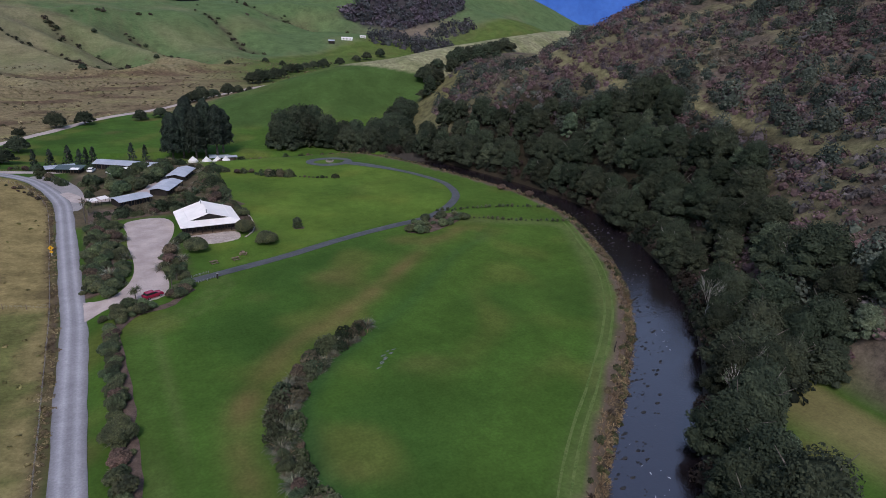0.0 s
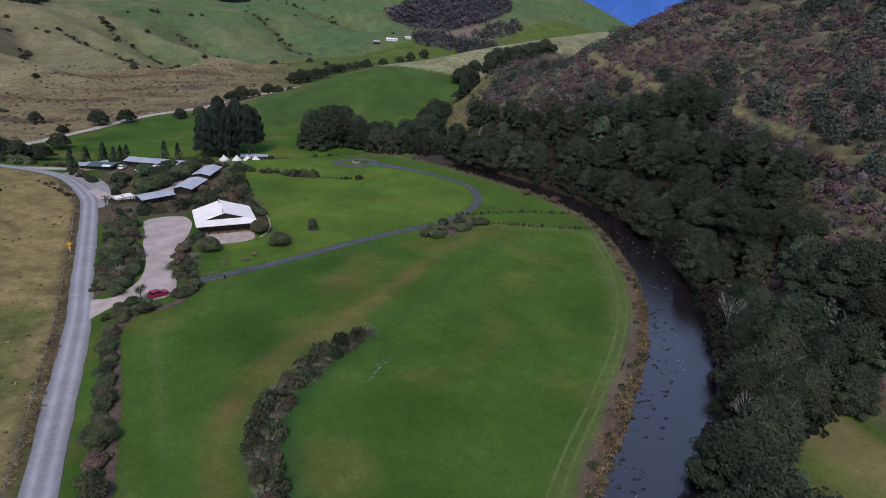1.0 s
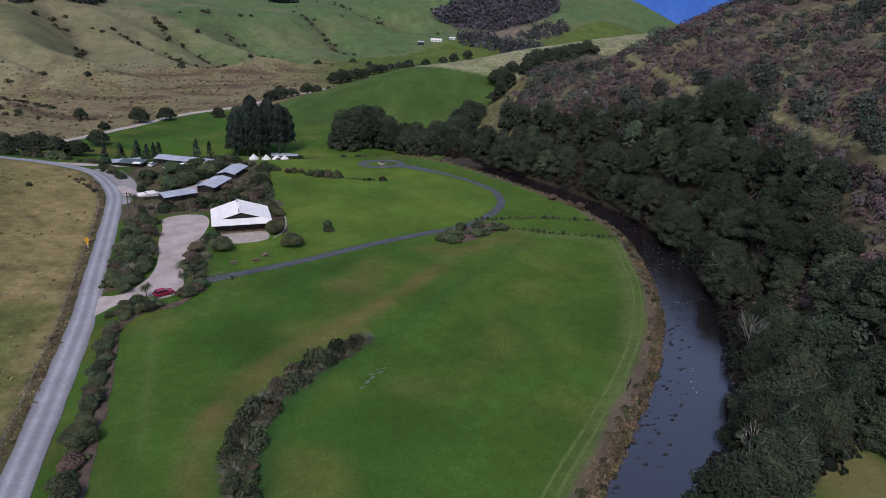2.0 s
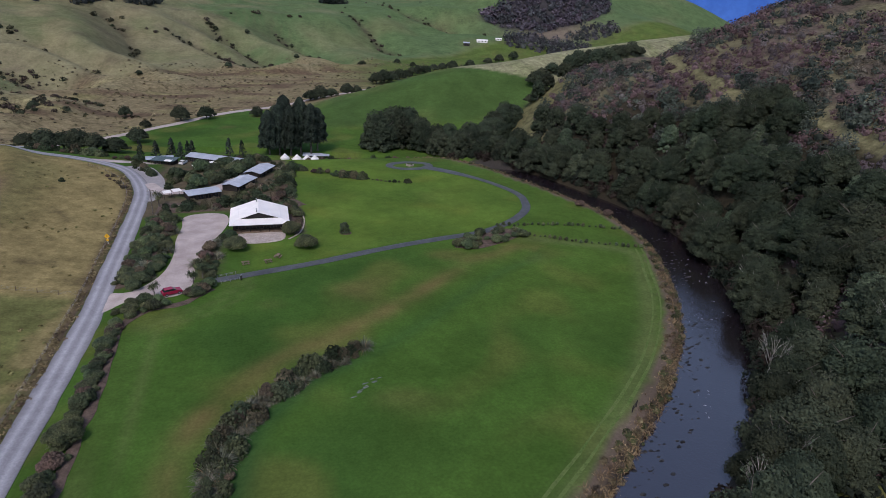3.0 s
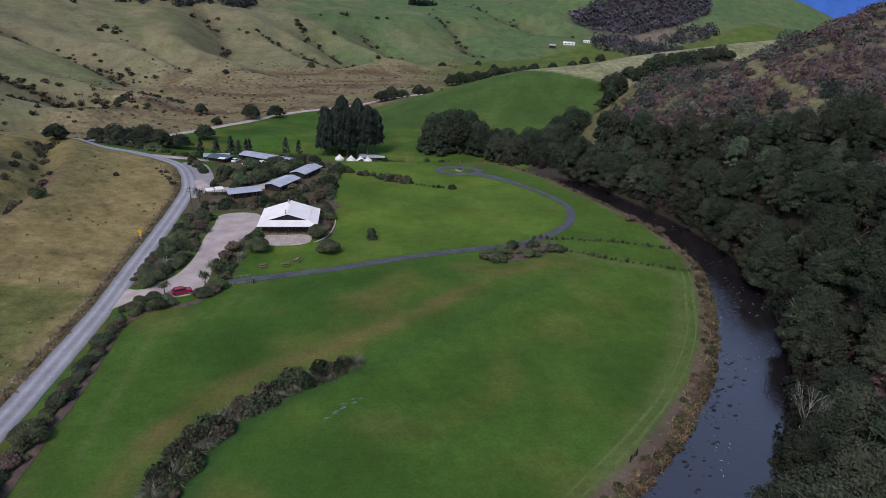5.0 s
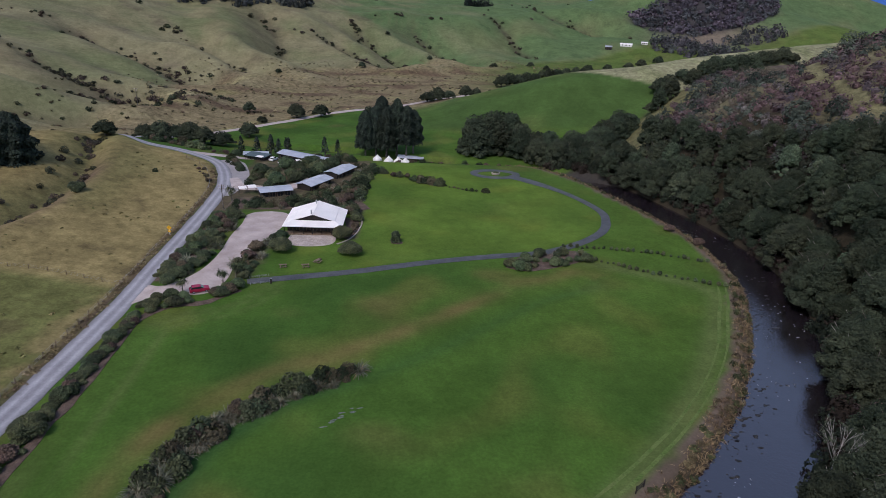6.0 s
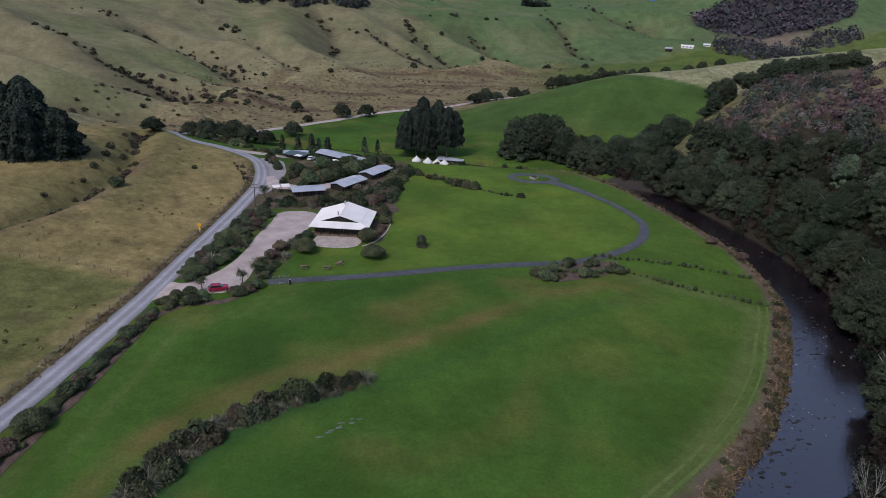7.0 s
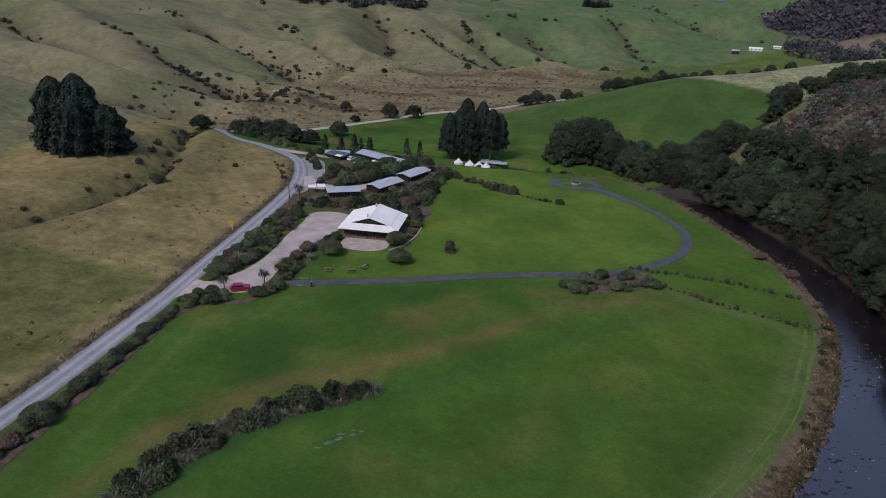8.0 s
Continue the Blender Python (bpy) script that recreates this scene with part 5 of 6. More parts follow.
def slab(bm, corners, thick):
    """A flat sheet through the corners, given its thickness downwards."""
    top = [bm.verts.new(c) for c in corners]
    low = [bm.verts.new((c[0], c[1], c[2] - thick)) for c in corners]
    bm.faces.new(top)
    bm.faces.new(low[::-1])
    n = len(corners)
    for i in range(n):
        bm.faces.new((top[i], low[i], low[(i + 1) % n], top[(i + 1) % n]))
    return bm


def ribs(roof, mat, a, b, c, d, gap=0.45, high=0.035, wide=0.05):
    """Standing seams on a roof plane: a-b is the top edge, d-c the bottom edge."""
    a, b, c, d = (Vector(p) for p in (a, b, c, d))
    n = max(2, int((c - d).length / gap))
    for i in range(n + 1):
        k = i / n
        p, q = a.lerp(b, k), d.lerp(c, k)
        side = (c - d).normalized() * wide
        upw = Vector((0, 0, high))
        bm = bmesh.new()
        v = [bm.verts.new(w) for w in (p - side, p + side, q + side, q - side, p + upw, q + upw)]
        bm.faces.new((v[0], v[4], v[5], v[3]))
        bm.faces.new((v[4], v[1], v[2], v[5]))
        bm.faces.new((v[3], v[5], v[2]))
        part("rib", bm, mat, roof)


def window(parent, x, y, z, w, h, axis, out):
    """A framed window on a wall; axis: the wall's direction; out: +1 or -1 across it."""
    t = 0.05
    pl = bmesh.new()
    fr = bmesh.new()
    bars = [(-w / 2, -h / 2, w / 2, -h / 2 + 0.07), (-w / 2, h / 2 - 0.07, w / 2, h / 2), (-w / 2, -h / 2, -w / 2 + 0.07, h / 2), (w / 2 - 0.07, -h / 2, w / 2, h / 2), (-0.03, -h / 2, 0.03, h / 2)]
    for u0, v0, u1, v1 in bars:
        if axis == "x":
            box(fr, x + u0, y - t, z + v0, x + u1, y + t, z + v1)
        else:
            box(fr, x - t, y + u0, z + v0, x + t, y + u1, z + v1)
    if axis == "x":
        box(pl, x - w / 2 + 0.05, y - 0.02, z - h / 2 + 0.05, x + w / 2 - 0.05, y + 0.02, z + h / 2 - 0.05)
    else:
        box(pl, x - 0.02, y - w / 2 + 0.05, z - h / 2 + 0.05, x + 0.02, y + w / 2 - 0.05, z + h / 2 - 0.05)
    f = part("window", fr, TIMBER, parent)
    part("pane", pl, GLASS, f)
    return f


def lodge():
    """Wide low lodge: white ribbed roof, gable over a veranda skirt at the front."""
    gz = ground_z(25, 176)
    t = thing("lodge", "long low lodge with white metal roof and front veranda", "house", pose(0, 0, gz))
    x0, x1, y0, y1, xm = 17.3, 33.2, 168.6, 183.6, 25.1
    eave, top, gy_ = 2.45, 4.95, 171.4
    walls = bmesh.new()
    for a in ((x0 + 0.9, y0 + 2.6, -0.3, x1 - 0.9, y0 + 2.8, 2.6), (x0 + 0.9, y1 - 0.9, -0.3, x1 - 0.9, y1 - 0.7, 2.6), (x0 + 0.9, y0 + 2.8, -0.3, x0 + 1.1, y1 - 0.9, 2.6), (x1 - 1.1, y0 + 2.8, -0.3, x1 - 0.9, y1 - 0.9, 2.6)):
        box(walls, *a)
    part("wall", walls, DARK_TIMBER, t, "dark timber walls")
    k = (gy_ - y0) / (y1 - y0)
    gl, gr = x0 + 2.4, x1 - 2.4
    gz0 = eave + (gl - x0) / (xm - x0) * (top - eave)
    for xe in (x0, x1):
        xg = gl if xe == x0 else gr
        xb, zb = xg, gz0
        out = 1 if xe == x1 else -1
        cap = slab(bmesh.new(), [(xb - 0.12, gy_, zb + 0.07), (xb + 0.12, gy_, zb + 0.07), (xb + 0.12, y1, zb + 0.07), (xb - 0.12, y1, zb + 0.07)], 0.1)
        part("flashing", cap, WHITE_ROOF, t)
        roof = slab(bmesh.new(), [(xm, gy_, top), (xm, y1, top), (xe, y1, eave), (xe, y0, eave), (xg, gy_, gz0)][:: 1 if xe == x1 else -1], 0.14)
        ribs(part("roof", roof, WHITE_ROOF, t), WHITE_ROOF, (xm, gy_, top), (xm, y1, top), (xe, y1, eave), (xe, gy_, eave))
    skirt = slab(bmesh.new(), [(gl, gy_, gz0), (gr, gy_, gz0), (x1, y0, eave), (x0, y0, eave)][::-1], 0.12)
    ribs(part("veranda_roof", skirt, WHITE_ROOF, t), WHITE_ROOF, (gl, gy_, gz0), (gr, gy_, gz0), (x1, y0, eave), (x0, y0, eave))
    gable = bmesh.new()
    slab_pts = [(gl, gy_ + 0.35, gz0), (gr, gy_ + 0.35, gz0), (xm, gy_ + 0.35, top - 0.1)]
    f = [gable.verts.new(p) for p in slab_pts]
    b = [gable.verts.new((p[0], p[1] + 0.15, p[2])) for p in slab_pts]
    gable.faces.new(f)
    gable.faces.new(b[::-1])
    for i in range(3):
        gable.faces.new((f[i], b[i], b[(i + 1) % 3], f[(i + 1) % 3]))
    part("gable", gable, DARK_TIMBER, t, "dark gable panel")
    back = bmesh.new()
    for p in ((x0 + 0.9, y1 - 0.8, eave), (x1 - 0.9, y1 - 0.8, eave), (xm, y1 - 0.8, top - 0.15)):
        back.verts.new(p)
    back.faces.new(back.verts)
    bmesh.ops.solidify(back, geom=back.faces[:], thickness=0.1)
    part("gable", back, DARK_TIMBER, t)
    part("ridge_cap", one_box(xm - 0.15, gy_, top - 0.02, xm + 0.15, y1, top + 0.05), WHITE_ROOF, t)
    for y in (gy_ + 0.6, y1 - 2.2):
        flue = bmesh.new()
        bmesh.ops.create_cone(flue, segments=12, radius1=0.16, radius2=0.16, depth=0.9, cap_ends=True, matrix=Matrix.Translation((xm - 0.5, y, top + 0.35)))
        bmesh.ops.create_cone(flue, segments=12, radius1=0.27, radius2=0.1, depth=0.22, cap_ends=True, matrix=Matrix.Translation((xm - 0.5, y, top + 0.88)))
        part("flue", flue, STEEL, t)
    for i in range(7):
        x = x0 + 0.5 + i * (x1 - x0 - 1.0) / 6
        part("post", one_box(x - 0.08, y0 + 0.35, -0.2, x + 0.08, y0 + 0.51, eave - 0.02), DARK_TIMBER, t)
    part("deck", one_box(x0 + 0.3, y0 + 0.1, -0.25, x1 - 0.3, y0 + 2.6, 0.14), TIMBER, t)
    part("gutter", one_box(x0, y0 - 0.14, eave - 0.16, x1, y0 - 0.02, eave - 0.04), WHITE_PAINT, t)
    for x in (19.6, 22.4, 25.2, 28.0, 30.6):
        window(t, x, y0 + 2.55, 1.25, 1.9, 1.9, "x", -1)
    for y in (173.5, 176.5, 179.5):
        window(t, x1 - 0.85, y, 1.35, 1.5, 1.2, "y", 1)
        window(t, x0 + 0.85, y, 1.35, 1.5, 1.2, "y", -1)
    return t


def unit_block(cx, cy, yaw, length, width, eave, top, label, roof_mat, windows=4, group="accommodation units", base=None, mono=False):
    gz = ground_z(cx, cy) - 0.35 if base is None else base
    t = thing("cabin", label, "house", pose(cx, cy, gz, 0, 0, yaw), group)
    L, W = length / 2, width / 2
    wall = bmesh.new()
    for a in ((-L + 0.5, -W + 0.9, -0.5, L - 0.5, -W + 1.05, eave), (-L + 0.5, W - 0.65, -0.5, L - 0.5, W - 0.5, eave), (-L + 0.5, -W + 1.05, -0.5, -L + 0.65, W - 0.65, eave), (L - 0.65, -W + 1.05, -0.5, L - 0.5, W - 0.65, eave)):
        box(wall, *a)
    part("wall", wall, DARK_TIMBER, t, "dark timber walls")
    if mono:
        planes = [((-L, W, top), (L, W, top), (L, -W, eave), (-L, -W, eave))]
    else:
        planes = [((-L, 0, top), (L, 0, top), (L, -W, eave), (-L, -W, eave)), ((L, 0, top), (-L, 0, top), (-L, W, eave), (L, W, eave))]
    for a, b, c, d in planes:
        roof = slab(bmesh.new(), [a, d, c, b], 0.12)
        ribs(part("roof", roof, roof_mat, t), roof_mat, a, b, c, d)
    if not mono:
        for x in (-L + 0.6, L - 0.6):
            g = bmesh.new()
            for p in ((x, -W + 0.9, eave - 0.05), (x, W - 0.5, eave - 0.05), (x, 0, top - 0.12)):
                g.verts.new(p)
            g.faces.new(g.verts)
            bmesh.ops.solidify(g, geom=g.faces[:], thickness=0.1)
            part("gable", g, DARK_TIMBER, t)
    part("deck", one_box(-L + 0.3, -W - 1.2, -0.4, L - 0.3, -W + 0.9, 0.12), TIMBER, t)
    for i in range(windows + 1):
        x = -L + 0.5 + i * (length - 1.0) / windows
        part("post", one_box(x - 0.06, -W + 0.05, -0.3, x + 0.06, -W + 0.17, eave - 0.1), DARK_TIMBER, t)
    for i in range(windows):
        x = -L + 0.5 + (i + 0.5) * (length - 1.0) / windows
        window(t, x, -W + 0.86, 1.2, min(1.8, (length - 1) / windows - 0.5), 1.7, "x", -1)
    return t


lodge()
unit_block(8.0, 204.0, 24, 10.4, 6.4, 2.3, 2.9, "dark timber cabin with pale grey ribbed metal roof", GREY_ROOF)
unit_block(19.0, 215.0, 62.5, 12.8, 6.6, 2.2, 2.9, "dark timber cabin with pale grey ribbed metal roof", GREY_ROOF)
unit_block(25.7, 230.8, 65, 12.8, 6.4, 2.2, 2.9, "dark timber cabin with pale grey ribbed metal roof", GREY_ROOF)
unit_block(10.0, 248.6, -31.5, 22.0, 7.0, 2.4, 3.2, "long dark timber block with pale grey metal roof", GREY_ROOF, 7)
unit_block(-8.2, 251.0, -22, 9.0, 5.0, 2.0, 2.5, "small teal shed with flat metal roof", TEAL, 3, "outbuildings", mono=True)
unit_block(-11.5, 261.0, 8, 10.0, 3.6, 2.3, 2.8, "open dark shed with low metal roof", GREY_ROOF, 3, "outbuildings", mono=True)


def canopy(x, y, yaw, w, d, h, label):
    """Pale awning on thin posts."""
    g = ground_z(x, y)
    t = thing("awning", label, "awning", pose(x, y, g, 0, 0, yaw), "awnings")
    bm = slab(bmesh.new(), [(-w / 2, d / 2, h + 0.25), (-w / 2, -d / 2, h), (w / 2, -d / 2, h), (w / 2, d / 2, h + 0.25)], 0.06)
    part("roof", bm, WHITE_ROOF, t)
    for a in (-1, 1):
        for b in (-1, 1):
            part("post", one_box(a * (w / 2 - 0.1) - 0.04, b * (d / 2 - 0.1) - 0.04, -0.2, a * (w / 2 - 0.1) + 0.04, b * (d / 2 - 0.1) + 0.04, h), DARK_TIMBER, t)


canopy(0.6, 205.0, 24, 2.6, 2.6, 2.1, "pale flat awning beside a cabin")
canopy(-2.2, 204.4, 24, 2.4, 2.2, 2.0, "pale flat awning beside a cabin")
canopy(4.6, 235.5, 30, 3.6, 2.6, 2.2, "pale flat awning among trees")
canopy(9.5, 240.0, 30, 2.4, 2.0, 2.2, "pale flat awning among trees")
canopy(-6.6, 247.0, -22, 2.8, 1.8, 1.8, "pale flat awning beside the shed")


def tent(x, y, s):
    """Bell tent: canvas cone, low wall, door flap, centre pole tip and guy lines."""
    g = ground_z(x, y)
    t = thing("bell_tent", "cream canvas bell tent on grass", "tent", pose(x, y, g, 0, 0, 40 * x), "bell tents")
    n, rad, wall, high = 16, 2.2 * s, 0.7, 2.9 * s
    bm = bmesh.new()
    rows = [(rad * 1.02, -0.05), (rad, wall), (rad * 0.48, wall + (high - wall) * 0.48), (0.06, high)]
    rings = [[bm.verts.new((q * (1 + 0.02 * (i % 2)) * math.cos(2 * math.pi * i / n), q * (1 + 0.02 * (i % 2)) * math.sin(2 * math.pi * i / n), z)) for i in range(n)] for q, z in rows]
    for a, b in zip(rings, rings[1:]):
        for i in range(n):
            bm.faces.new((a[i], a[(i + 1) % n], b[(i + 1) % n], b[i]))
    bm.faces.new(rings[-1])
    part("canvas", bm, CANVAS, t)
    part("pole_tip", one_box(-0.03, -0.03, high - 0.1, 0.03, 0.03, high + 0.2), TIMBER, t)
    flap = bmesh.new()
    slab(flap, [(rad * 1.06, -0.5, 0), (rad * 1.06, 0.5, 0), (rad * 0.66, 0.05, 1.75 * s), (rad * 0.66, -0.05, 1.75 * s)], 0.03)
    part("door_flap", flap, CANVAS, t)
    for i in range(0, n, 2):
        a = 2 * math.pi * i / n
        v, f_ = tube([(rad * math.cos(a), rad * math.sin(a), wall), (rad * 1.5 * math.cos(a), rad * 1.5 * math.sin(a), 0)], [0.012, 0.012], 4)
        part("guy_line", mesh_of("guy_line", v, f_, WHITE_PAINT), WHITE_PAINT, t)


for x, y, s in ((36.2, 277.6, 0.88), (41.2, 275.2, 0.88), (45.3, 272.8, 0.88), (48.4, 271.2, 0.84)):
    tent(x, y, s)


def shelter():
    g = ground_z(49, 290)
    t = thing("shelter", "open timber shelter with flat metal roof behind the tents", "shelter", pose(50.5, 289.5, g, 0, 0, -6))
    part("roof", slab(bmesh.new(), [(-6, 2.6, 2.7), (-6, -2.6, 2.4), (6, -2.6, 2.4), (6, 2.6, 2.7)], 0.14), GREY_ROOF, t)
    part("wall", one_box(-5.8, 2.2, -0.3, 5.8, 2.35, 2.45), TIMBER, t)
    part("wall", one_box(-5.8, -1.5, -0.3, -5.65, 2.2, 2.4), TIMBER, t)
    for x in (-5.6, -2.8, 0, 2.8, 5.6):
        part("post", one_box(x - 0.08, -2.4, -0.3, x + 0.08, -2.24, 2.35), TIMBER, t)


shelter()


def farmhouse(x, y, yaw, w, d, h, roof, label):
    g = ground_z(x, y)
    t = thing("farm_building", label, "house", pose(x, y, g, 0, 0, yaw), "far farm buildings")
    part("wall", one_box(-w / 2, -d / 2, -1, w / 2, d / 2, h), WHITE_PAINT if roof is WHITE_ROOF else DARK_TIMBER, t)
    for s in (-1, 1):
        part("roof", slab(bmesh.new(), [(-w / 2 - 0.4, 0, h + d * 0.22), (-w / 2 - 0.4, s * (d / 2 + 0.4), h - 0.1), (w / 2 + 0.4, s * (d / 2 + 0.4), h - 0.1), (w / 2 + 0.4, 0, h + d * 0.22)][::s], 0.15), roof, t)
    for i in (-1, 0, 1):
        window(t, i * w / 3.4, -d / 2 - 0.03, h * 0.5, 1.4, 1.2, "x", -1)


farmhouse(326, 862, -20, 15, 7, 1.7, WHITE_ROOF, "white farm building with white roof at the hill foot")
farmhouse(352, 868, -15, 8, 5, 1.7, WHITE_ROOF, "small white farm building at the hill foot")
farmhouse(301, 854, -20, 8, 6, 3, GREY_ROOF, "dark farm shed at the hill foot")

# ---- yard and lawn things ----
def flat_area(name, outline, mat, label, category, lift=0.06, thick=0.3):
    pts = smooth(list(outline) + [outline[0]], 1.5)[:-1]
    bm = bmesh.new()
    top = [bm.verts.new((x, y, ground_z(x, y) + lift)) for x, y in pts]
    low = [bm.verts.new((x, y, ground_z(x, y) - thick)) for x, y in pts]
    lid = bm.faces.new(top)
    n = len(pts)
    for i in range(n):
        bm.faces.new((low[i], low[(i + 1) % n], top[(i + 1) % n], top[i]))
    bmesh.ops.recalc_face_normals(bm, faces=bm.faces[:])
    bmesh.ops.triangulate(bm, faces=[lid])
    # the top follows the ground
    xs, ys = [q[0] for q in pts], [q[1] for q in pts]
    for axis, lo, hi in ((0, min(xs), max(xs)), (1, min(ys), max(ys))):
        for k in np.arange(math.floor(lo) + 1.37, hi, 1.6):
            bmesh.ops.bisect_plane(bm, geom=bm.verts[:] + bm.edges[:] + bm.faces[:], plane_co=(k, 0, 0) if axis == 0 else (0, k, 0), plane_no=(1, 0, 0) if axis == 0 else (0, 1, 0))
    for v in bm.verts:
        g = ground_z(v.co.x, v.co.y)
        v.co.z = g + lift if v.co.z > g - 0.5 * thick + 0.5 * lift else g - thick
    ob = new(name, bm_mesh(name, bm, mat))
    return tagged(ob, label, category, kind="structure")


flat_area("driveway", [(-6.5, 128.5), (-2.5, 131), (2, 131.2), (6, 131.4), (9.3, 133), (10.8, 139), (10.5, 147), (11.5, 156), (13, 163), (15.5, 171), (16.8, 180), (15, 186), (9, 187), (4.5, 184), (4.8, 176), (4.3, 166), (4.8, 156), (4.2, 147), (2.2, 140.5), (-1.5, 136), (-6.5, 138)], PALE_GRAVEL, "pale pinkish gravel car park and driveway", "driveway")
flat_area("yard", [(-21.5, 240.5), (-17, 245.5), (-12, 244), (-8.5, 236), (-5.5, 226), (-4.4, 214), (-5.2, 205), (-7.6, 203), (-8.6, 212), (-12.4, 226), (-17.5, 236)], GRAVEL_YARD, "grey gravel apron widening beside the road", "yard", 0.05)
flat_area("terrace", [(19.6, 168.4), (25, 168.5), (31.0, 168.4), (31.8, 165), (30.6, 162), (26, 160.6), (21, 161.2), (19.4, 164)], PALE_STONE, "pale paved terrace before the lodge", "terrace", 0.09)
flat_area("garden_bed", [(32, 184), (36, 182), (37, 174), (35.5, 167), (33.4, 168), (33.4, 176)], BARE_EARTH, "bare bark garden bed beside the lodge", "garden bed", 0.05)
flat_area("garden_bed", [(75, 150.5), (80, 148.6), (87, 151), (95, 155.5), (98, 160), (93, 163), (85, 162), (79, 157)], BARE_EARTH, "brown bark planting bed by the track", "garden bed", 0.05)
flat_area("garden_bed", [(46.4, 164.4), (48.6, 163.8), (49.6, 165.2), (48.4, 167), (46.6, 166.8)], BARE_EARTH, "brown bark ring round the lawn tree", "garden bed", 0.05)
strip("garden_bed", smooth([(-1.2, 66), (-0.8, 80), (-0.6, 95), (-0.5, 110), (-0.6, 121), (4, 126.4), (10, 128.6), (14.6, 134.5)], 2), 0.75, BARE_EARTH, "reddish bark strip under the roadside planting", "garden bed", lift=0.05, ragged=0.6)
strip("garden_bed", smooth([(-3.2, 140), (-2.4, 155), (-2, 172), (0, 186)], 2), 2.9, BARE_EARTH, "reddish bark strip beside the car park", "garden bed", lift=0.05)
strip("garden_bed", smooth([(-4, 194), (8, 194), (20, 197), (30, 198), (35, 190)], 2), 5.0, BARE_EARTH, "bark garden bed behind the lodge", "garden bed", lift=0.05)
strip("yard", smooth([(-11, 222), (-4, 212), (6, 211), (14, 216), (18, 226), (24, 240)], 2), 2.6, PALE_GRAVEL, "pale gravel yard path behind the cabins", "path", lift=0.05)


strip("garden_edging", smooth([(37.2, 184), (37.6, 178), (36.8, 171), (35.2, 166), (32.5, 162.5)], 1.5), 0.16, PALE_STONE, "low pale stone edging round the lodge garden", "edging", lift=0.22, crown=0.0, ragged=0.03, thick=0.5)


def picnic_table(x, y, yaw):
    t = thing("picnic_table", "weathered timber picnic table on the lawn", "table", pose(x, y, ground_z(x, y), 0, 0, yaw), "picnic tables")
    for i in range(5):
        part("tabletop_board", one_box(-0.9, -0.36 + 0.15 * i, 0.71, 0.9, -0.23 + 0.15 * i, 0.75), TIMBER, t)
    for s in (-1, 1):
        for o in (0, 0.15):
            part("bench_board", one_box(-0.9, s * 0.68 + o * s - 0.065, 0.41, 0.9, s * 0.68 + o * s + 0.065, 0.45), TIMBER, t)
        part("bearer", one_box(s * 0.6 - 0.04, -0.85, 0.34, s * 0.6 + 0.04, 0.85, 0.41), TIMBER, t)
        for q in (-1, 1):
            v, f_ = tube([(s * 0.6 + 0.06, q * 0.62, -0.05), (s * 0.6 + 0.06, q * 0.25, 0.71)], [0.05, 0.05], 4)
            part("leg", mesh_of("leg", v, f_, TIMBER), TIMBER, t)


picnic_table(21.7, 147.0, 12)
picnic_table(26.9, 147.4, 12)
picnic_table(29.3, 150.2, 70)


def car(x, y, yaw, paint, label):
    t = thing("car", label, "car", pose(x, y, ground_z(x, y) + 0.05, 0, 0, yaw))
    prof = [(-2.0, 0.3), (2.0, 0.3), (2.05, 0.6), (1.95, 0.85), (1.0, 0.98), (-1.9, 1.0), (-2.05, 0.7)]
    def prism(pts, half):
        bm = bmesh.new()
        a = [bm.verts.new((px, -half, pz)) for px, pz in pts]
        b = [bm.verts.new((px, half, pz)) for px, pz in pts]
        bm.faces.new(a)
        bm.faces.new(b[::-1])
        for i in range(len(pts)):
            j = (i + 1) % len(pts)
            bm.faces.new((a[j], a[i], b[i], b[j]))
        bmesh.ops.bevel(bm, geom=bm.edges[:], offset=0.05, segments=2, affect="EDGES")
        return bm
    part("body", prism(prof, 0.86), paint, t)
    part("cabin_glass", prism([(-1.75, 0.95), (0.95, 0.95), (0.3, 1.38), (-1.5, 1.4)], 0.74), GLASS, t)
    part("roof", prism([(-1.55, 1.37), (0.35, 1.36), (0.15, 1.46), (-1.4, 1.47)], 0.72), paint, t)
    for sx in (-1.25, 1.3):
        for sy in (-1, 1):
            w = bmesh.new()
            bmesh.ops.create_cone(w, segments=16, radius1=0.3, radius2=0.3, depth=0.2, cap_ends=True, matrix=Matrix.Translation((sx, sy * 0.78, 0.3)) @ Matrix.Rotation(radians(90), 4, "X"))
            tyre = part("wheel", w, RUBBER, t, "black tyre")
            h = bmesh.new()
            bmesh.ops.create_cone(h, segments=12, radius1=0.18, radius2=0.16, depth=0.03, cap_ends=True, matrix=Matrix.Translation((sx, sy * 0.89, 0.3)) @ Matrix.Rotation(radians(90), 4, "X"))
            part("rim", h, STEEL, tyre)
    for sy in (-0.6, 0.6):
        part("headlight", one_box(1.98, sy - 0.16, 0.62, 2.05, sy + 0.16, 0.78, bevel=0.02), WHITE_PAINT, t)
        part("tail_light", one_box(-2.08, sy - 0.12, 0.68, -2.0, sy + 0.12, 0.9, bevel=0.02), RED_PAINT, t)


car(6.9, 133.0, 24, RED_PAINT, "small red hatchback parked behind shrubs")
car(-1.6, 247.5, 70, WHITE_PAINT, "white car parked beside the sheds")


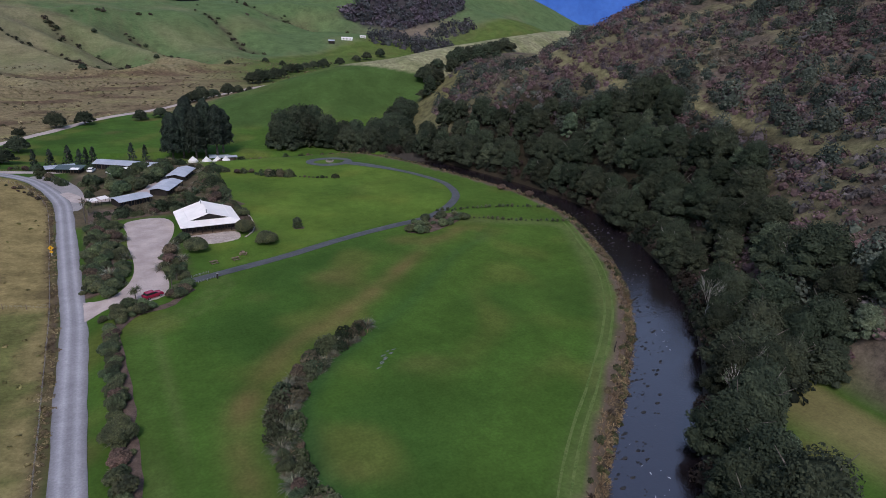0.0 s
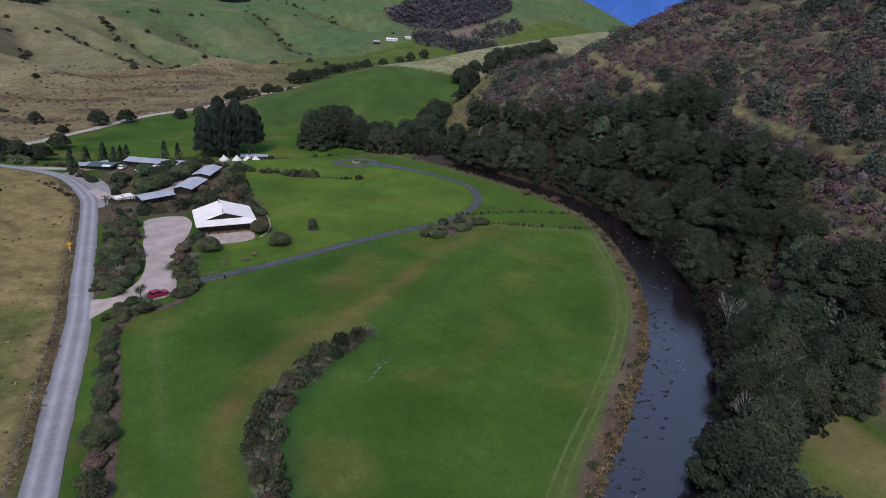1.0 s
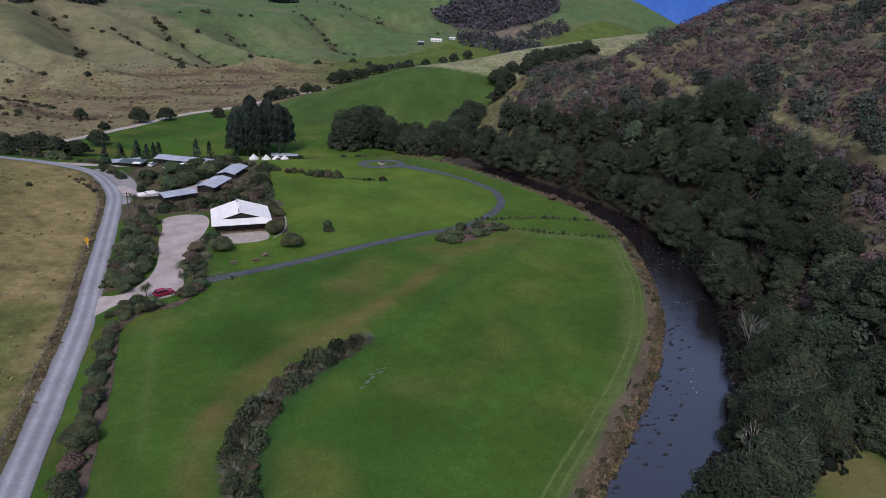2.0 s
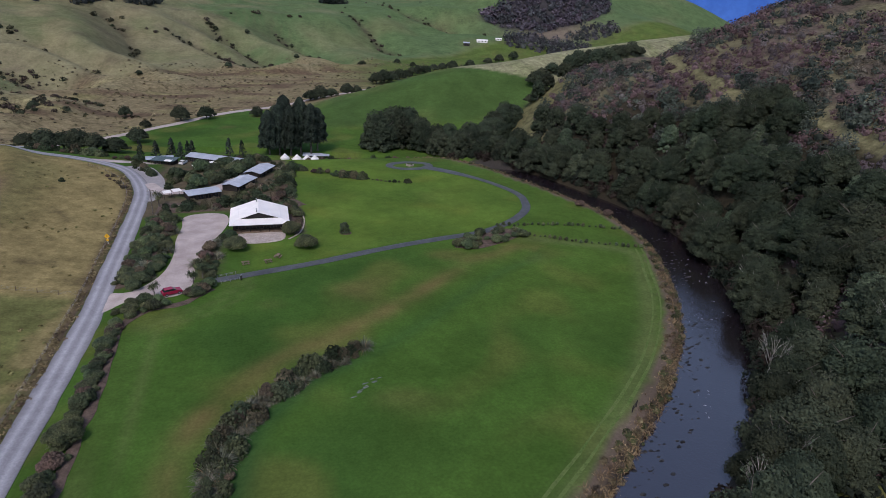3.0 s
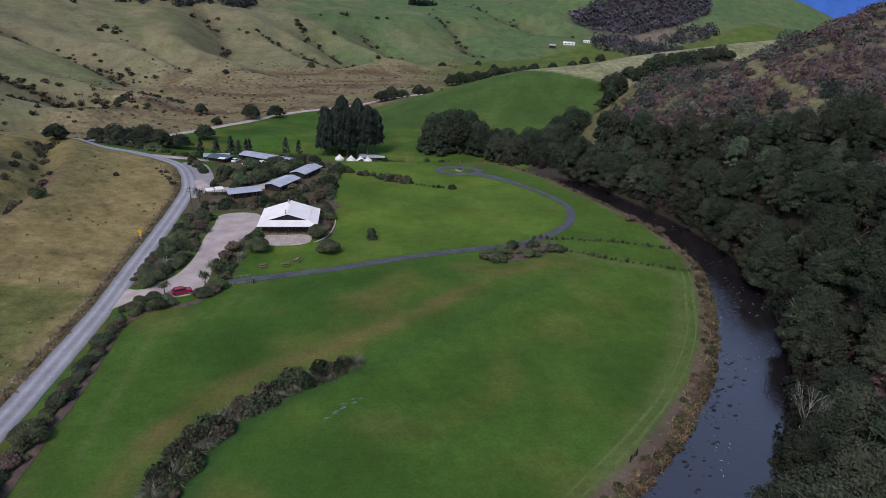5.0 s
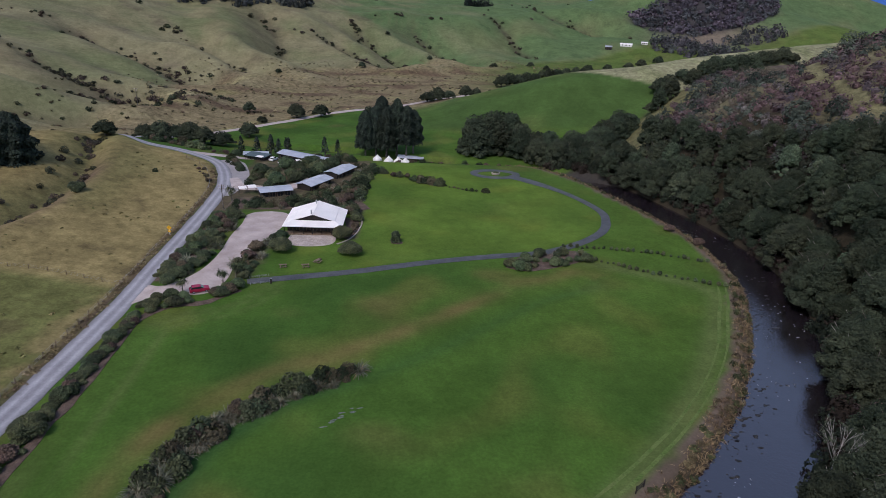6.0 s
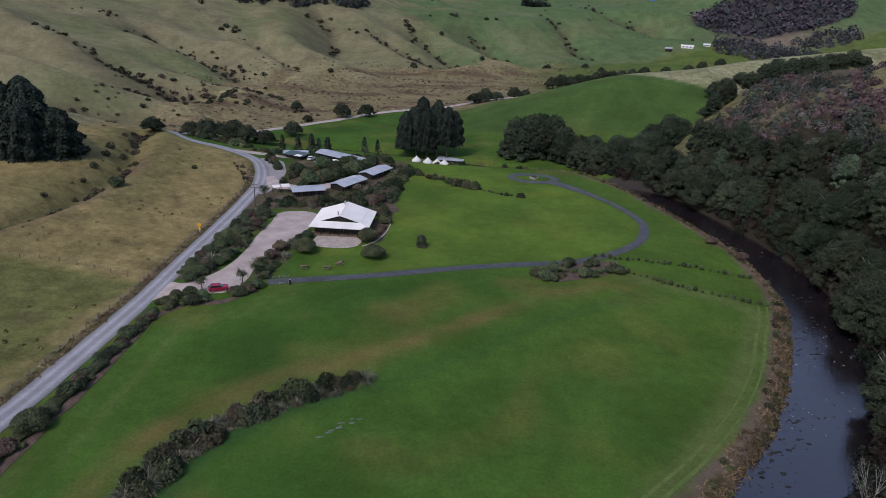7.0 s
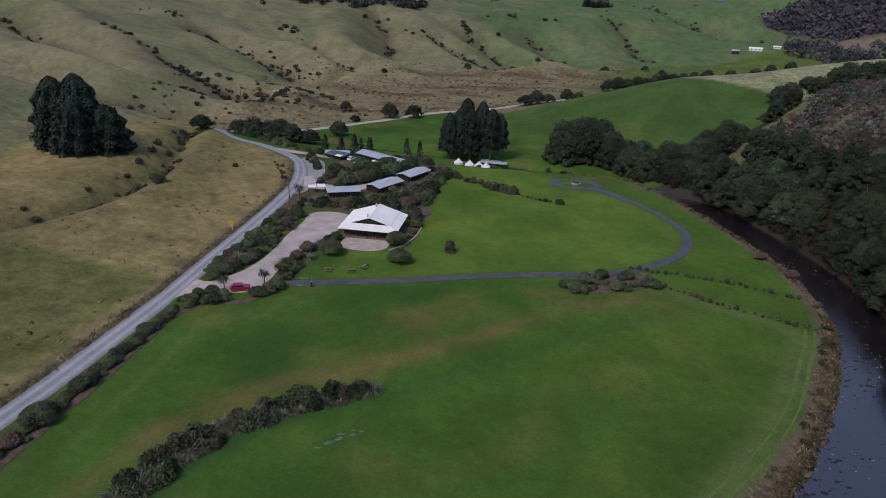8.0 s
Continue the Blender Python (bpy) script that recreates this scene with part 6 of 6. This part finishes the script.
def road_sign(x, y):
    t = thing("road_sign", "yellow diamond warning sign on a post beside the road", "sign", pose(x, y, ground_z(x, y), 0, 0, -8))
    part("post", one_box(-0.05, -0.05, -0.3, 0.05, 0.05, 2.6), WHITE_PAINT, t)
    b = bmesh.new()
    box(b, -0.48, -0.02, -0.48, 0.48, 0.02, 0.48)
    bmesh.ops.rotate(b, verts=b.verts[:], cent=(0, 0, 0), matrix=Matrix.Rotation(radians(45), 3, "Y"))
    bmesh.ops.translate(b, verts=b.verts[:], vec=(0, -0.08, 2.3))
    part("plate", b, YELLOW, t)
    part("lower_plate", one_box(-0.35, -0.1, 1.05, 0.35, -0.06, 1.5), YELLOW, t)
    part("symbol", one_box(-0.06, -0.115, 2.0, 0.06, -0.104, 2.6), RUBBER, t)


road_sign(-12.2, 168.6)


def power_pole(x, y, h, yaw):
    t = thing("power_pole", "weathered timber power pole with a crossarm", "pole", pose(x, y, ground_z(x, y), 0, 0, yaw), "power poles")
    v, f_ = tube([(0, 0, -0.5), (0, 0, h * 0.5), (0, 0, h)], [0.16, 0.14, 0.1], 8)
    part("shaft", mesh_of("shaft", v, f_, BARK, True), BARK, t)
    for z in (h - 0.4, h - 1.3):
        arm = part("crossarm", one_box(-1.0, -0.17, z - 0.06, 1.0, -0.05, z + 0.06), TIMBER, t)
        for x_ in (-0.85, -0.35, 0.35, 0.85):
            b = bmesh.new()
            bmesh.ops.create_cone(b, segments=8, radius1=0.05, radius2=0.03, depth=0.16, cap_ends=True, matrix=Matrix.Translation((x_, -0.11, z + 0.14)))
            part("insulator", b, WHITE_PAINT, arm)


power_pole(-4.6, 191.0, 7.5, 10)
power_pole(-92, 346, 9, 30)


def fence(name, line, gap, label, wires=(0.35, 0.65, 0.95), high=1.1):
    pts = smooth(line, 1.0)
    run = np.concatenate([[0], np.cumsum(np.linalg.norm(np.diff(pts, axis=0), axis=1))])
    t = thing(name, label, "fence", pose(0, 0, 0), "farm fences")
    mesh = bm_mesh("post", one_box(-0.06, -0.06, -0.3, 0.06, 0.06, high), TIMBER)
    tops = []
    for s in np.arange(0, run[-1], gap):
        x, y = np.interp(s, run, pts[:, 0]), np.interp(s, run, pts[:, 1])
        z = ground_z(x, y)
        p = new("post", mesh)
        p.parent = t
        p.matrix_basis = pose(x, y, z, r.normal() * 2, r.normal() * 2, r.random() * 90)
        tops.append((x, y, z))
    for w in wires:
        v, f_ = tube([(x, y, z + w) for x, y, z in tops], [0.012] * len(tops), 3)
        part("wire", mesh_of("wire", v, f_, STEEL), STEEL, t)


fence("fence", [(-12.6, 60), (-12.4, 100), (-12.0, 137), (-12.6, 160), (-13.2, 190), (-15, 212), (-22, 230), (-34, 241)], 4.0, "post and wire fence along the road paddock")
fence("fence", [(-12.0, 138), (-33, 139.5), (-51, 134)], 4.0, "post and wire fence across the dry paddock")


def bollard(x, y):
    t = thing("bollard", "dark gate post beside the sealed track", "post", pose(x, y, ground_z(x, y)))
    part("post", one_box(-0.16, -0.16, -0.2, 0.16, 0.16, 1.2, bevel=0.03), DARK_TIMBER, t)
    part("cap", one_box(-0.2, -0.2, 1.2, 0.2, 0.2, 1.28, bevel=0.02), STEEL, t)


bollard(20.9, 138.0)


def gate(x, y, yaw):
    t = thing("gate", "small dark timber stile at the river edge", "gate", pose(x, y, ground_z(x, y), 0, 0, yaw))
    for s in (-1.0, 1.0):
        part("post", one_box(s - 0.07, -0.07, -0.3, s + 0.07, 0.07, 1.3), DARK_TIMBER, t)
    for z in (0.4, 0.75, 1.1):
        part("rail", one_box(-0.93, -0.03, z - 0.05, 0.93, 0.03, z + 0.05), DARK_TIMBER, t)


gate(83.5, 75.8, 40)


def edge_rail(x, y, yaw):
    """Low pale pipe rail beside the cattle stop at the mouth of the sealed track."""
    t = thing("edge_rail", "low pale pipe rail beside the sealed track", "rail", pose(x, y, ground_z(x, y), 0, 0, yaw), "track rails")
    for s in (-2.1, 0.0, 2.1):
        part("post", one_box(s - 0.06, -0.06, -0.3, s + 0.06, 0.06, 0.55), STEEL, t)
    for z in (0.3, 0.52):
        part("rail", one_box(-1.7, -0.1, z - 0.025, 1.7, -0.062, z + 0.025), STEEL, t)


edge_rail(17.6, 141.1, 20)
edge_rail(18.6, 137.6, 20)


def planter(x, y):
    g = ground_z(x, y)
    t = thing("planter", "round concrete planter in the turning loop", "planter", pose(x, y, g))
    b = bmesh.new()
    bmesh.ops.create_cone(b, segments=20, radius1=1.5, radius2=1.6, depth=0.6, cap_ends=True, matrix=Matrix.Translation((0, 0, 0.3)))
    part("bowl", b, PALE_STONE, t)
    v, f_ = lobes_crown(r, [(0, 0, 0.62, 1.1, 0.3)], 140, 0.3, core=0.8)
    part("plants", mesh_of("plants", v, f_, GARDEN), GARDEN, t)


planter(82.7, 238.5)
for i, (x, y, s) in enumerate([(47.2, 164.6, 0.45), (48.4, 164.9, 0.5), (48.9, 165.8, 0.35), (46.8, 165.4, 0.3), (29.5, 152.2, 0.4)]):
    v = ICO_V * (s * (0.75 + 0.5 * r.random((len(ICO_V), 1)))) * (1.2, 1.0, 0.75)
    ob = new("boulder", mesh_of("boulder", v, ICO_F, BARE_EARTH, False))
    ob.matrix_basis = pose(x, y, ground_z(x, y) + s * 0.3, 0, 0, 40 * i)
    tagged(ob, "rough brown boulder on the lawn", "rock", "lawn boulders")

# shallow puddles lying in the grass beside the swale
for i in range(9):
    x0, y0 = 39.6 + 0.52 * i + 0.35 * r.normal(), 88.7 + 0.62 * i + 0.25 * r.normal()
    a, b = 0.35 + 0.4 * r.random(), 0.12 + 0.12 * r.random()
    flat_area("puddle", [(x0 + a * math.cos(k) * (0.7 + 0.5 * r.random()), y0 + b * math.sin(k) * (0.6 + 0.7 * r.random()) + 0.25 * a * math.cos(k)) for k in np.arange(7) * 0.898], SILVER_WATER, "shallow puddle lying in the grass", "puddle", 0.03)
